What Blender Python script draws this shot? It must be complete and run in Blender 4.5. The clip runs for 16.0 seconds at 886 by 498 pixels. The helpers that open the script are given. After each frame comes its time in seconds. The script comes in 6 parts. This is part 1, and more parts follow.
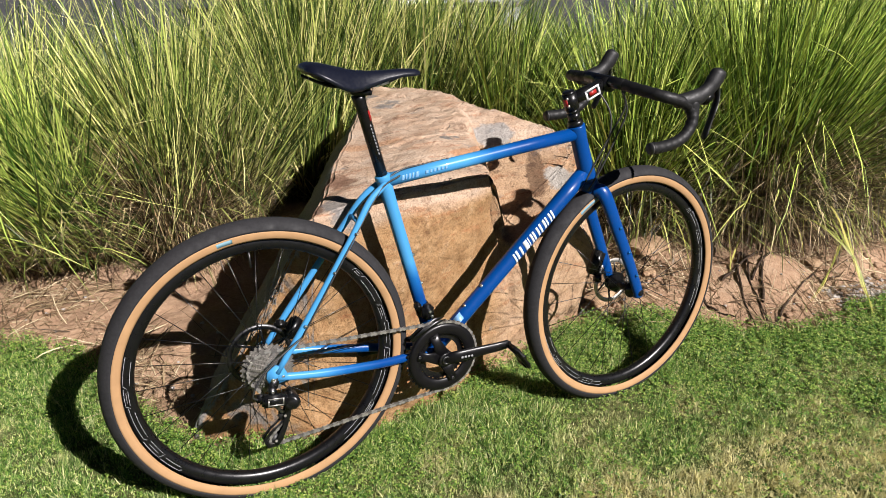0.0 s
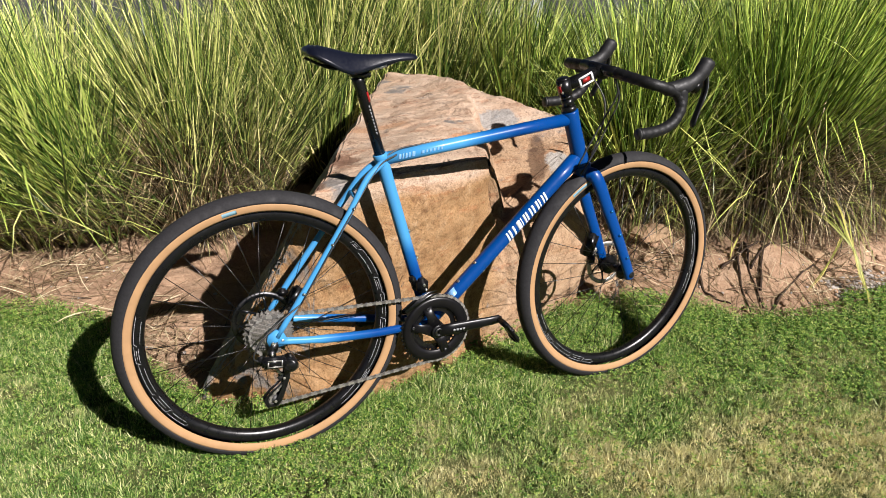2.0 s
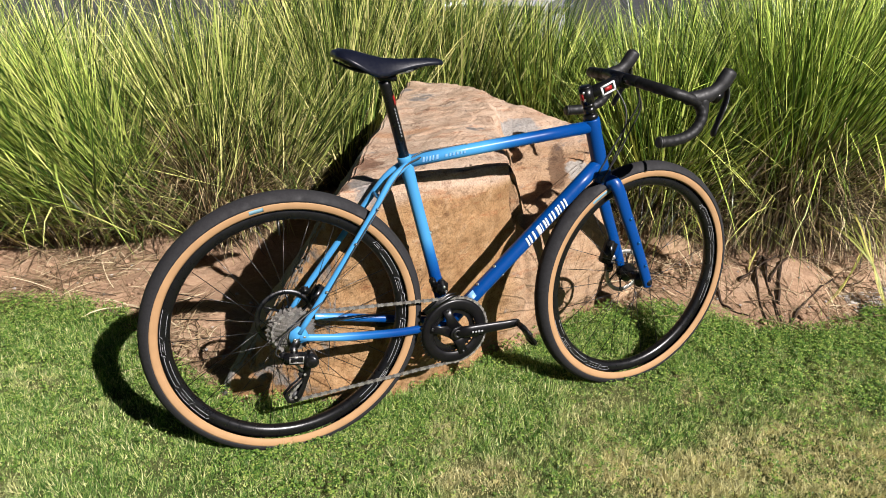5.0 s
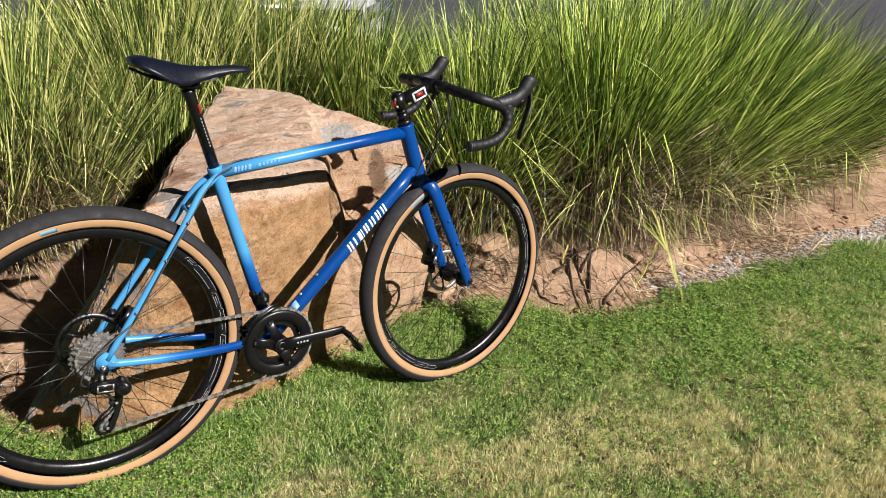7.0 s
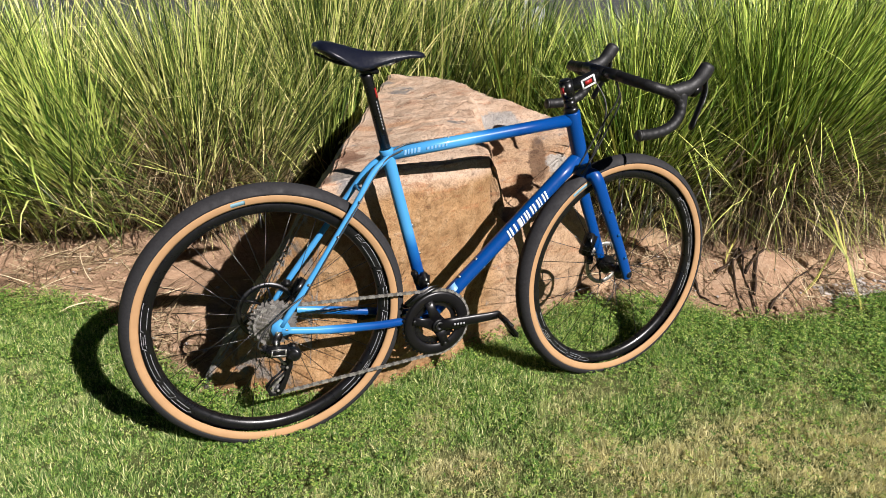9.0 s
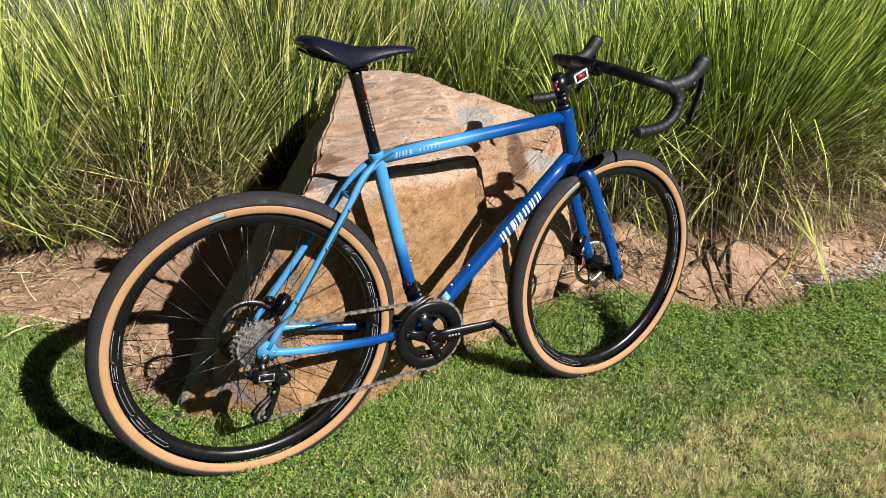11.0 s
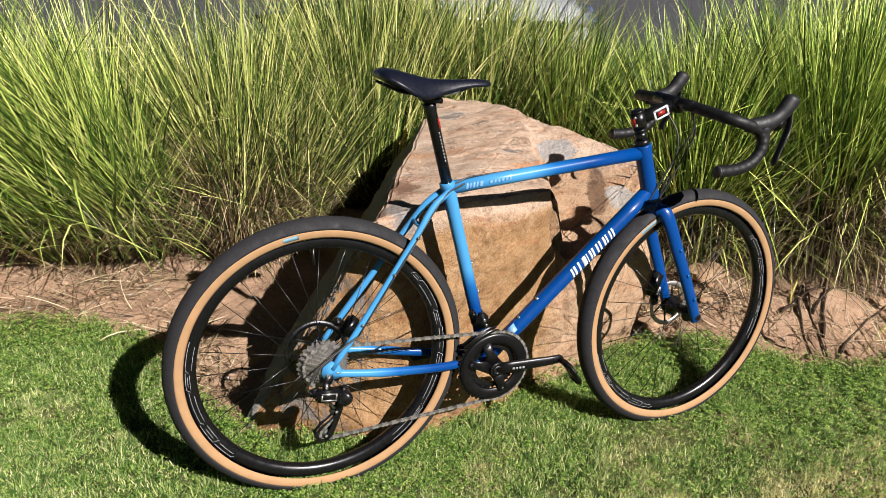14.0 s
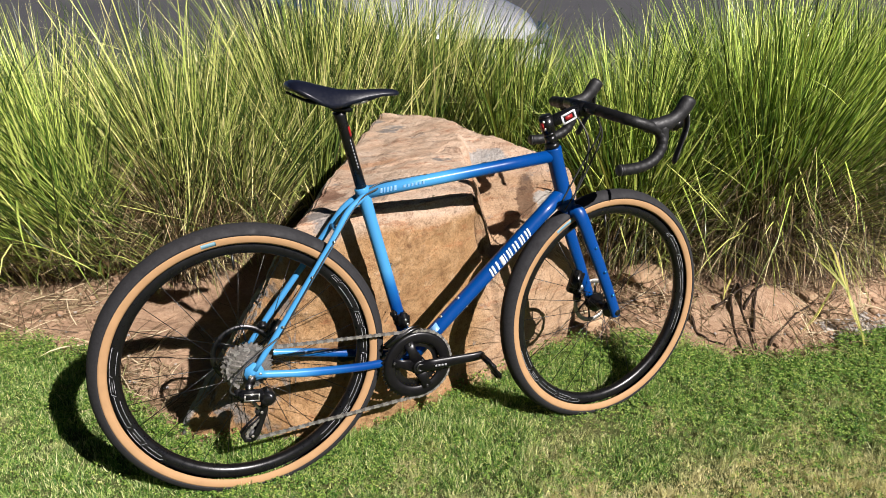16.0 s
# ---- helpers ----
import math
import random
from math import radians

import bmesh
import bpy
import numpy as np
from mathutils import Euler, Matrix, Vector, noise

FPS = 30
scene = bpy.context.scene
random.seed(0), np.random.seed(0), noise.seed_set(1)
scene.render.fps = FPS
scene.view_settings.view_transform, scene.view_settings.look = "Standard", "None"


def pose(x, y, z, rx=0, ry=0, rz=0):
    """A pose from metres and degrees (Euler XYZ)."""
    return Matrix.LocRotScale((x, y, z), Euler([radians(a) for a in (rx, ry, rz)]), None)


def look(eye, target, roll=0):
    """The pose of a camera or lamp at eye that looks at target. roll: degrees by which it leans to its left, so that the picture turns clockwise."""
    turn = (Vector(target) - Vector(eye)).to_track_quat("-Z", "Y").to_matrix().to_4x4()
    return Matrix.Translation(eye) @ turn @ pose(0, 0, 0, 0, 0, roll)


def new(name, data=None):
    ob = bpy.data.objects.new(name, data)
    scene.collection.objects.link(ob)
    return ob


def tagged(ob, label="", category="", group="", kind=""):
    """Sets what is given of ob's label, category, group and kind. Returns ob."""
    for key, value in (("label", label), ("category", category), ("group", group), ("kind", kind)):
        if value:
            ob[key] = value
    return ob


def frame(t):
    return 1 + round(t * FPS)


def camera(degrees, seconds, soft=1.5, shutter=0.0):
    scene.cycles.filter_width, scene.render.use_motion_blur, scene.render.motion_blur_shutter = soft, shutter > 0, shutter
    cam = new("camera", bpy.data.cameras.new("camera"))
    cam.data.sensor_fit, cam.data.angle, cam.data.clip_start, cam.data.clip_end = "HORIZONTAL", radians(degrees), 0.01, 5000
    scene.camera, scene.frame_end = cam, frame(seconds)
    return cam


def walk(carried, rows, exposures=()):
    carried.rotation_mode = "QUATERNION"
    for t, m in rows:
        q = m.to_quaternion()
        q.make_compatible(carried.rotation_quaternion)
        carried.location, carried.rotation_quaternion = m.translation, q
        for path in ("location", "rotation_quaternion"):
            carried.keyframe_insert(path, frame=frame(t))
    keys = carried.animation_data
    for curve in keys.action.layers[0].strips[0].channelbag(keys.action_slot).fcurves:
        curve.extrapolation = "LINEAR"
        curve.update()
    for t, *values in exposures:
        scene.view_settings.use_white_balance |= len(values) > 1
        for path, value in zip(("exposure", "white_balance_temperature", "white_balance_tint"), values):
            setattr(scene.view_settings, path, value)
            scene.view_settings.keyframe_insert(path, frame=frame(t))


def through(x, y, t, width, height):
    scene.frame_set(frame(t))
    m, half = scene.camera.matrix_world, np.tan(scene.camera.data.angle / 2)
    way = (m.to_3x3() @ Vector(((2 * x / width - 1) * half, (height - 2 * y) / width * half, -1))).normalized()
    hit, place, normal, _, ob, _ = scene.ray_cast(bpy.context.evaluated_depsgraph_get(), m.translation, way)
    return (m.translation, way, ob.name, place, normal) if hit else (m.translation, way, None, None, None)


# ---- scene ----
cam = camera(61.92, 16.0, soft=0.8)
PATH = [
    (0, (-0.307, -1.464, 1.336), (0.523, 0.154, 0.503), 2.4),
    (0.5, (-0.393, -1.43, 1.321), (0.453, 0.166, 0.463), 2.0),
    (1, (-0.383, -1.444, 1.342), (0.469, 0.141, 0.469), 2.5),
    (1.5, (-0.302, -1.515, 1.339), (0.547, 0.073, 0.47), 3.2),
    (2, (-0.275, -1.593, 1.348), (0.485, 0.045, 0.489), 2.9),
    (2.5, (-0.271, -1.627, 1.346), (0.449, 0.04, 0.508), 2.8),
    (3, (-0.286, -1.634, 1.338), (0.436, 0.04, 0.515), 3.2),
    (5.5, (-0.303, -1.623, 1.332), (0.429, 0.044, 0.503), 3.8),
    (6, (-0.295, -1.626, 1.333), (0.51, 0.01, 0.512), 4.4),
    (6.5, (-0.271, -1.635, 1.34), (0.74, -0.104, 0.544), 5.4),
    (7, (-0.267, -1.643, 1.348), (0.846, -0.18, 0.56), 6.1),
    (7.5, (-0.304, -1.641, 1.338), (0.663, -0.077, 0.55), 5.9),
    (8, (-0.323, -1.645, 1.335), (0.493, -0.01, 0.522), 5.5),
    (8.5, (-0.316, -1.637, 1.331), (0.461, 0.007, 0.498), 4.7),
    (9, (-0.312, -1.63, 1.332), (0.464, 0.012, 0.493), 4.2),
    (11.5, (-0.405, -1.412, 1.307), (0.548, 0.129, 0.46), 5.0),
    (12, (-0.402, -1.405, 1.314), (0.537, 0.153, 0.483), 4.6),
    (12.5, (-0.4, -1.408, 1.302), (0.541, 0.157, 0.485), 5.2),
    (13, (-0.4, -1.404, 1.31), (0.528, 0.172, 0.501), 6.0),
    (13.5, (-0.386, -1.42, 1.319), (0.436, 0.217, 0.518), 5.3),
    (14, (-0.34, -1.479, 1.327), (0.373, 0.209, 0.525), 4.4),
    (14.5, (-0.292, -1.578, 1.33), (0.394, 0.114, 0.514), 3.5),
    (15, (-0.269, -1.634, 1.325), (0.409, 0.052, 0.49), 3.8),
    (15.5, (-0.245, -1.639, 1.32), (0.469, 0.055, 0.532), 3.5),
    (16, (-0.213, -1.63, 1.324), (0.541, 0.066, 0.576), 3.0),
]
walk(cam, [(t, look(eye, target, roll)) for t, eye, target, roll in PATH], exposures=[(0.0, 1.09)])

# ---- light ----
SUN_WAY = Vector((-0.391, 1.129, -1.0)).normalized()   # the way the sunlight travels
sky_world = bpy.data.worlds.new("sky")
scene.world = sky_world
sky_world.use_nodes = True
_n = sky_world.node_tree.nodes
_sky = _n.new("ShaderNodeTexSky")
_sky.sky_type = "NISHITA"
_sky.sun_disc = False
_sky.air_density, _sky.dust_density, _sky.ozone_density = 0.070, 0.035, 1.0
_sky.sun_elevation = math.asin(-SUN_WAY.z)
_sky.sun_rotation = math.atan2(-SUN_WAY.x, -SUN_WAY.y)
_bg = _n["Background"]
_bg.inputs["Strength"].default_value = 0.05
sky_world.node_tree.links.new(_sky.outputs["Color"], _bg.inputs["Color"])
sun = new("sun", bpy.data.lights.new("sun", "SUN"))
sun.data.energy, sun.data.angle, sun.data.color = 5.0, radians(0.55), (1.0, 0.938, 0.92)
sun.rotation_euler = SUN_WAY.to_track_quat("-Z", "Y").to_euler()

# ---- materials ----
def material(name, rough=0.5, metal=0.0, base=(0.5, 0.5, 0.5), coat=0.0, spec=0.5):
    m = bpy.data.materials.new(name)
    m.use_nodes = True
    b = m.node_tree.nodes["Principled BSDF"]
    b.inputs["Base Color"].default_value = (*base, 1)
    b.inputs["Roughness"].default_value = rough
    b.inputs["Metallic"].default_value = metal
    b.inputs["Coat Weight"].default_value = coat
    b.inputs["Coat Roughness"].default_value = 0.08
    b.inputs["Specular IOR Level"].default_value = spec
    return m


def node(m, kind, **sockets):
    n = m.node_tree.nodes.new(kind)
    for key, value in sockets.items():
        n.inputs[key.replace("_", " ")].default_value = value
    return n


def link(m, a, b):
    m.node_tree.links.new(a, b)


def shader(m):
    return m.node_tree.nodes["Principled BSDF"]


def ramp(m, source, stops):
    r = node(m, "ShaderNodeValToRGB")
    e = r.color_ramp.elements
    while len(e) < len(stops):
        e.new(0.5)
    for el, (p, c) in zip(e, stops):
        el.position, el.color = p, (*c, 1)
    link(m, source, r.inputs["Fac"])
    return r.outputs["Color"]


def noise_tex(m, scale, detail=6.0, rough=0.6, coord="Object", stretch=None):
    tc = node(m, "ShaderNodeTexCoord")
    n = node(m, "ShaderNodeTexNoise", Scale=scale, Detail=detail, Roughness=rough)
    src = tc.outputs[coord]
    if stretch:
        mp = node(m, "ShaderNodeMapping", Scale=stretch)
        link(m, src, mp.inputs["Vector"])
        src = mp.outputs["Vector"]
    link(m, src, n.inputs["Vector"])
    return n.outputs["Fac"]


def bump(m, height, strength, distance, target=None):
    b = node(m, "ShaderNodeBump", Strength=strength, Distance=distance)
    link(m, height, b.inputs["Height"])
    link(m, b.outputs["Normal"], (target or shader(m)).inputs["Normal"])
    return b


def mix(m, fac, a, b):
    x = node(m, "ShaderNodeMix")
    x.data_type = "RGBA"
    for value, sock in ((fac, x.inputs[0]), (a, x.inputs[6]), (b, x.inputs[7])):
        if isinstance(value, (int, float)):
            sock.default_value = value
        elif isinstance(value, tuple):
            sock.default_value = (*value, 1)
        else:
            link(m, value, sock)
    return x.outputs[2]


def plain(name, base, rough, metal=0.0, coat=0.0, grain=60.0, vary=0.25, relief=0.15, spec=0.5):
    """A plain surface with a slight change of tone, gloss and relief."""
    m = material(name, rough, metal, base, coat, spec)
    f = noise_tex(m, grain)
    dark = tuple(c * (1 - vary) for c in base)
    light = tuple(min(1, c * (1 + vary)) for c in base)
    link(m, ramp(m, f, [(0.3, dark), (0.7, light)]), shader(m).inputs["Base Color"])
    g = ramp(m, noise_tex(m, grain * 0.3), [(0.3, (rough * 0.8,) * 3), (0.7, (min(1, rough * 1.2),) * 3)])
    link(m, g, shader(m).inputs["Roughness"])
    bump(m, f, relief, 0.001)
    return m


LIGHT_BLUE, DEEP_BLUE = (0.045, 0.21, 0.42), (0.0004, 0.036, 0.165)


def fade_paint(name, axis, start, end):
    """Blue lacquer fading from light to deep along one axis of the bicycle."""
    m = material(name, 0.34, 0.0, DEEP_BLUE, 0.22, 0.2)
    tc = node(m, "ShaderNodeTexCoord")
    sep = node(m, "ShaderNodeSeparateXYZ")
    link(m, tc.outputs["Object"], sep.inputs[0])
    rng = node(m, "ShaderNodeMapRange")
    rng.inputs["From Min"].default_value, rng.inputs["From Max"].default_value = start, end
    link(m, sep.outputs[axis], rng.inputs["Value"])
    link(m, ramp(m, rng.outputs[0], [(0.0, LIGHT_BLUE), (0.45, (0.006, 0.085, 0.265)), (1.0, DEEP_BLUE)]), shader(m).inputs["Base Color"])
    dust = noise_tex(m, 90.0)
    link(m, ramp(m, dust, [(0.3, (0.28,) * 3), (0.75, (0.40,) * 3)]), shader(m).inputs["Roughness"])
    return m


paint_light = fade_paint("light blue lacquer", "X", 5.0, 6.0)
paint_deep = fade_paint("deep blue lacquer", "X", -6.0, -5.0)
paint_top = fade_paint("blue lacquer fading along the top tube", "X", 0.53, 0.69)
paint_seat = fade_paint("blue lacquer fading down the seat tube", "Z", 0.545, 0.445)
paint_stay = fade_paint("blue lacquer fading along the stays", "X", 0.10, 0.27)
carbon = plain("satin carbon", (0.0035, 0.0035, 0.004), 0.3, 0.0, 0.0, 200, spec=0.4)
black_metal = plain("black anodised alloy", (0.0045, 0.0045, 0.005), 0.3, 0.15, 0.0, 120)
crank_black = plain("satin black crank alloy", (0.0034, 0.0032, 0.0038), 0.36, 0.0, 0.0, 120, 0.2, 0.05, 0.3)
black_plastic = plain("black plastic", (0.018, 0.018, 0.018), 0.5, 0.0, 0.0, 120)
plate_steel = plain("silver chain plates", (0.38, 0.365, 0.34), 0.38, 0.75, 0.0, 160, 0.2)
cog_steel = plain("worn sprocket steel", (0.27, 0.255, 0.235), 0.40, 0.8, 0.0, 160, 0.3)
chain_steel = plain("grey chain steel", (0.20, 0.19, 0.178), 0.42, 0.75, 0.0, 160, 0.2)
steel = plain("bright steel", (0.58, 0.57, 0.54), 0.3, 1.0, 0.0, 160, 0.2)
dull_steel = plain("dull nickel steel", (0.38, 0.362, 0.335), 0.38, 0.75, 0.0, 160, 0.3)
dark_steel = plain("dark brake steel", (0.07, 0.07, 0.072), 0.4, 1.0, 0.0, 160, 0.3)
outline_pale = plain("thin pale outline paint", (0.34, 0.35, 0.37), 0.45, 0.0, 0.0, 200, 0.1)
faint_paint = plain("faint pale lettering paint", (0.125, 0.26, 0.44), 0.4, 0.0, 0.0, 200, 0.1)
outline_grey = plain("thin grey outline paint", (0.2, 0.205, 0.21), 0.5, 0.0, 0.0, 200, 0.1)
white_paint = plain("white lettering paint", (0.56, 0.57, 0.58), 0.4, 0.0, 0.0, 200, 0.05)
red_paint = plain("red paint", (0.252, 0.0084, 0.0084), 0.4, 0.0, 0.0, 200, 0.1)
blue_anodised = plain("blue anodised alloy", (0.03, 0.23, 0.58), 0.22, 0.7, 0.0, 200)
label_blue = plain("pale blue label", (0.105, 0.21, 0.26), 0.6, 0.0, 0.0, 200, 0.1)
tape = plain("black rubbery bar tape", (0.0055, 0.0055, 0.006), 0.55, 0.0, 0.0, 350, 0.3, 0.5, 0.3)
hood_rubber = plain("dark grey hood rubber", (0.008, 0.008, 0.0088), 0.55, 0.0, 0.0, 400, 0.2, 0.3, 0.35)
saddle_skin = plain("black saddle cover", (0.0038, 0.0048, 0.0105), 0.36, 0.0, 0.0, 500, 0.2, 0.2)


def rubber(name, base, scale):
    m = plain(name, base, 0.8, 0.0, 0.0, 150, 0.2, 0.2, 0.3)
    v = node(m, "ShaderNodeTexVoronoi", Scale=scale)
    tc = node(m, "ShaderNodeTexCoord")
    link(m, tc.outputs["Object"], v.inputs["Vector"])
    bump(m, v.outputs["Distance"], 0.2, 0.001)
    return m


tread_rubber = rubber("grey-black tread rubber", (0.014, 0.0137, 0.015), 260)
sidewall = plain("tan tyre sidewall", (0.30, 0.178, 0.086), 0.72, 0.0, 0.0, 30, 0.08, 0.1, 0.25)


def leaf(name, stops, patch=None, through=0.35, rough=0.5, foot=None, dry=()):
    """Blades and leaves: each blade its own tone, light shining through."""
    m = material(name, rough)
    geo = node(m, "ShaderNodeNewGeometry")
    col = ramp(m, geo.outputs["Random Per Island"], stops)
    if patch:
        scale, low, high, tone = patch
        where, off, wide = node(m, "ShaderNodeTexCoord"), node(m, "ShaderNodeSeparateXYZ"), node(m, "ShaderNodeMath")
        link(m, where.outputs["Object"], off.inputs[0])
        wide.operation = "MULTIPLY_ADD"
        link(m, off.outputs["Y"], wide.inputs[0])
        wide.inputs[1].default_value = -0.26
        link(m, noise_tex(m, scale, 8.0, 0.72), wide.inputs[2])
        total = wide.outputs[0]
        for centre, radii, turn, amount in dry:
            place, far, add = node(m, "ShaderNodeMapping"), node(m, "ShaderNodeVectorMath"), node(m, "ShaderNodeMath")
            place.vector_type = "TEXTURE"
            place.inputs["Location"].default_value = (*centre, 0)
            place.inputs["Rotation"].default_value = (0, 0, radians(turn))
            place.inputs["Scale"].default_value = (*radii, 10)
            link(m, where.outputs["Object"], place.inputs["Vector"])
            far.operation = "LENGTH"
            link(m, place.outputs["Vector"], far.inputs[0])
            fade = node(m, "ShaderNodeMapRange")
            fade.interpolation_type = "SMOOTHSTEP"
            for slot, value in (("From Min", 0.3), ("From Max", 1.3), ("To Min", amount), ("To Max", 0.0)):
                fade.inputs[slot].default_value = value
            link(m, far.outputs["Value"], fade.inputs["Value"])
            add.operation = "ADD"
            link(m, total, add.inputs[0])
            link(m, fade.outputs[0], add.inputs[1])
            total = add.outputs[0]
        f = ramp(m, total, [(low, (0, 0, 0)), (high, (1, 1, 1))])
        col = mix(m, f, col, mix(m, 0.6, col, tone))
        clumps = ramp(m, noise_tex(m, 34.0, 5.0, 0.7), [(0.34, (0.42, 0.50, 0.44)), (0.52, (1, 1, 1)), (0.68, (1.22, 1.18, 1.08))])
        mul = node(m, "ShaderNodeMix")
        mul.data_type, mul.blend_type = "RGBA", "MULTIPLY"
        mul.inputs[0].default_value = 0.8
        link(m, col, mul.inputs[6])
        link(m, clumps, mul.inputs[7])
        col = mul.outputs[2]
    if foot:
        # foot tone by height: withered brown, plus the clump's inner shade painted in
        low, high, withered_shade, share = foot
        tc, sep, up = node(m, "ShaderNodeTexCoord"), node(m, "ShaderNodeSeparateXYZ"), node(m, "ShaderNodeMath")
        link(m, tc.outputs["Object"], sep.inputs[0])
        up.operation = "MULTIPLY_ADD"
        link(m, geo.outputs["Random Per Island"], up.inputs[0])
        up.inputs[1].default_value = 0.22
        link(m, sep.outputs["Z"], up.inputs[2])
        col = mix(m, ramp(m, up.outputs[0], [(low, (share,) * 3), (high, (0, 0, 0))]), col, withered_shade)
    info = node(m, "ShaderNodeObjectInfo")
    hsv = node(m, "ShaderNodeHueSaturation")
    tone = node(m, "ShaderNodeMapRange")
    tone.inputs["To Min"].default_value, tone.inputs["To Max"].default_value = 0.82, 1.15
    link(m, info.outputs["Random"], tone.inputs["Value"])
    link(m, tone.outputs[0], hsv.inputs["Value"])
    link(m, col, hsv.inputs["Color"])
    col = hsv.outputs["Color"]
    link(m, col, shader(m).inputs["Base Color"])
    shader(m).inputs["Specular IOR Level"].default_value = 0.35
    t = node(m, "ShaderNodeBsdfTranslucent")
    link(m, col, t.inputs["Color"])
    mx = node(m, "ShaderNodeMixShader", Fac=through)
    link(m, shader(m).outputs[0], mx.inputs[1])
    link(m, t.outputs[0], mx.inputs[2])
    link(m, mx.outputs[0], m.node_tree.nodes["Material Output"].inputs["Surface"])
    return m


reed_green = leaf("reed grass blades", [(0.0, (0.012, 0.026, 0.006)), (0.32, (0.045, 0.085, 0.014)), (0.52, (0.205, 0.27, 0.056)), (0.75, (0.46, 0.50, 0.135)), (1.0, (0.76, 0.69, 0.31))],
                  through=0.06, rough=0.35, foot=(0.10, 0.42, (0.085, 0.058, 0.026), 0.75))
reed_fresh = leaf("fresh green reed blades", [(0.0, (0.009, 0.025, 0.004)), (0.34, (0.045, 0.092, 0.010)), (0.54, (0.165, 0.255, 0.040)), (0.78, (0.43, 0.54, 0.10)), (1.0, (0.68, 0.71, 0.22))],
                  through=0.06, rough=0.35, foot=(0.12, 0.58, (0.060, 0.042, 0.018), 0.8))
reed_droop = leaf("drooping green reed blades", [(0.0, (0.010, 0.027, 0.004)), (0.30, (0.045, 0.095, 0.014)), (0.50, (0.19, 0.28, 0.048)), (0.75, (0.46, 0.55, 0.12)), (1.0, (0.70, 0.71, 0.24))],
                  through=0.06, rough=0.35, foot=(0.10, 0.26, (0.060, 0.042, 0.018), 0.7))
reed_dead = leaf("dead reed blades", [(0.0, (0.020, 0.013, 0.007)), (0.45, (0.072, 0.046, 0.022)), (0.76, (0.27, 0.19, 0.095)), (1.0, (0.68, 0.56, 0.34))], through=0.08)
shoot_yellow = leaf("yellow-green shoots", [(0.0, (0.22, 0.25, 0.05)), (1.0, (0.56, 0.50, 0.14))], through=0.2)
# worn, straw-coloured patches of the lawn: centre, radii, turn, strength
DRY = [((1.40, -0.57), (0.34, 0.17), -28, 0.26), ((0.92, -0.43), (0.24, 0.10), -15, 0.22), ((0.41, -0.30), (0.15, 0.05), -15, 0.22), ((2.55, -0.25), (0.45, 0.25), 0, 0.12), ((1.20, -0.17), (0.05, 0.035), 0, 0.22), ((1.25, -0.07), (0.05, 0.03), 0, 0.2), ((-0.50, 0.31), (0.10, 0.05), 20, 0.16), ((-0.85, 0.60), (0.40, 0.45), 0, 0.12)]
turf_green = leaf("mown lawn blades", [(0.0, (0.034, 0.096, 0.013)), (0.42, (0.145, 0.270, 0.056)), (0.76, (0.385, 0.485, 0.14)), (1.0, (0.82, 0.76, 0.44))],
                  patch=(3.4, 0.54, 0.72, (0.74, 0.62, 0.35)), through=0.3, dry=DRY)
clover_green = leaf("clover leaves", [(0.0, (0.030, 0.092, 0.012)), (0.4, (0.125, 0.25, 0.038)), (0.8, (0.29, 0.42, 0.08)), (1.0, (0.50, 0.56, 0.16))])
twig_brown = plain("dark dead stems", (0.032, 0.020, 0.013), 0.8, 0.0, 0.0, 90, 0.4, 0.3, 0.2)
straw = leaf("dry straw litter", [(0.0, (0.045, 0.027, 0.014)), (0.45, (0.15, 0.098, 0.052)), (0.8, (0.34, 0.26, 0.15)), (1.0, (0.56, 0.47, 0.31))], through=0.1, rough=0.7)


def soil_material():
    m = material("dry reddish soil and lawn earth", 0.95, spec=0.1)
    big, small = noise_tex(m, 5.0, 8.0), noise_tex(m, 60.0, 8.0, 0.7)
    a = ramp(m, big, [(0.3, (0.23, 0.136, 0.084)), (0.55, (0.40, 0.256, 0.160)), (0.75, (0.52, 0.375, 0.255))])
    b = ramp(m, small, [(0.3, (0.10, 0.062, 0.040)), (0.5, (0.27, 0.180, 0.118)), (0.72, (0.48, 0.36, 0.25))])
    link(m, mix(m, 0.45, a, b), shader(m).inputs["Base Color"])
    bump(m, small, 0.9, 0.012)
    return m


soil = soil_material()


def turf_material():
    m = material("mown turf seen as a whole", 0.95, spec=0.1)
    big, mid, fine = noise_tex(m, 3.4, 4.0), noise_tex(m, 40.0, 6.0, 0.7), noise_tex(m, 260.0, 4.0, 0.8)
    blades = ramp(m, fine, [(0.3, (0.015, 0.030, 0.008)), (0.5, (0.055, 0.090, 0.020)), (0.7, (0.15, 0.195, 0.055))])
    thatch = ramp(m, mid, [(0.3, (0.05, 0.065, 0.02)), (0.7, (0.16, 0.155, 0.065))])
    col = mix(m, 0.4, blades, thatch)
    dry = ramp(m, big, [(0.46, (0, 0, 0)), (0.60, (0.3, 0.3, 0.3))])
    link(m, mix(m, dry, col, (0.24, 0.21, 0.10)), shader(m).inputs["Base Color"])
    bump(m, fine, 1.0, 0.012)
    return m


turf_earth = turf_material()


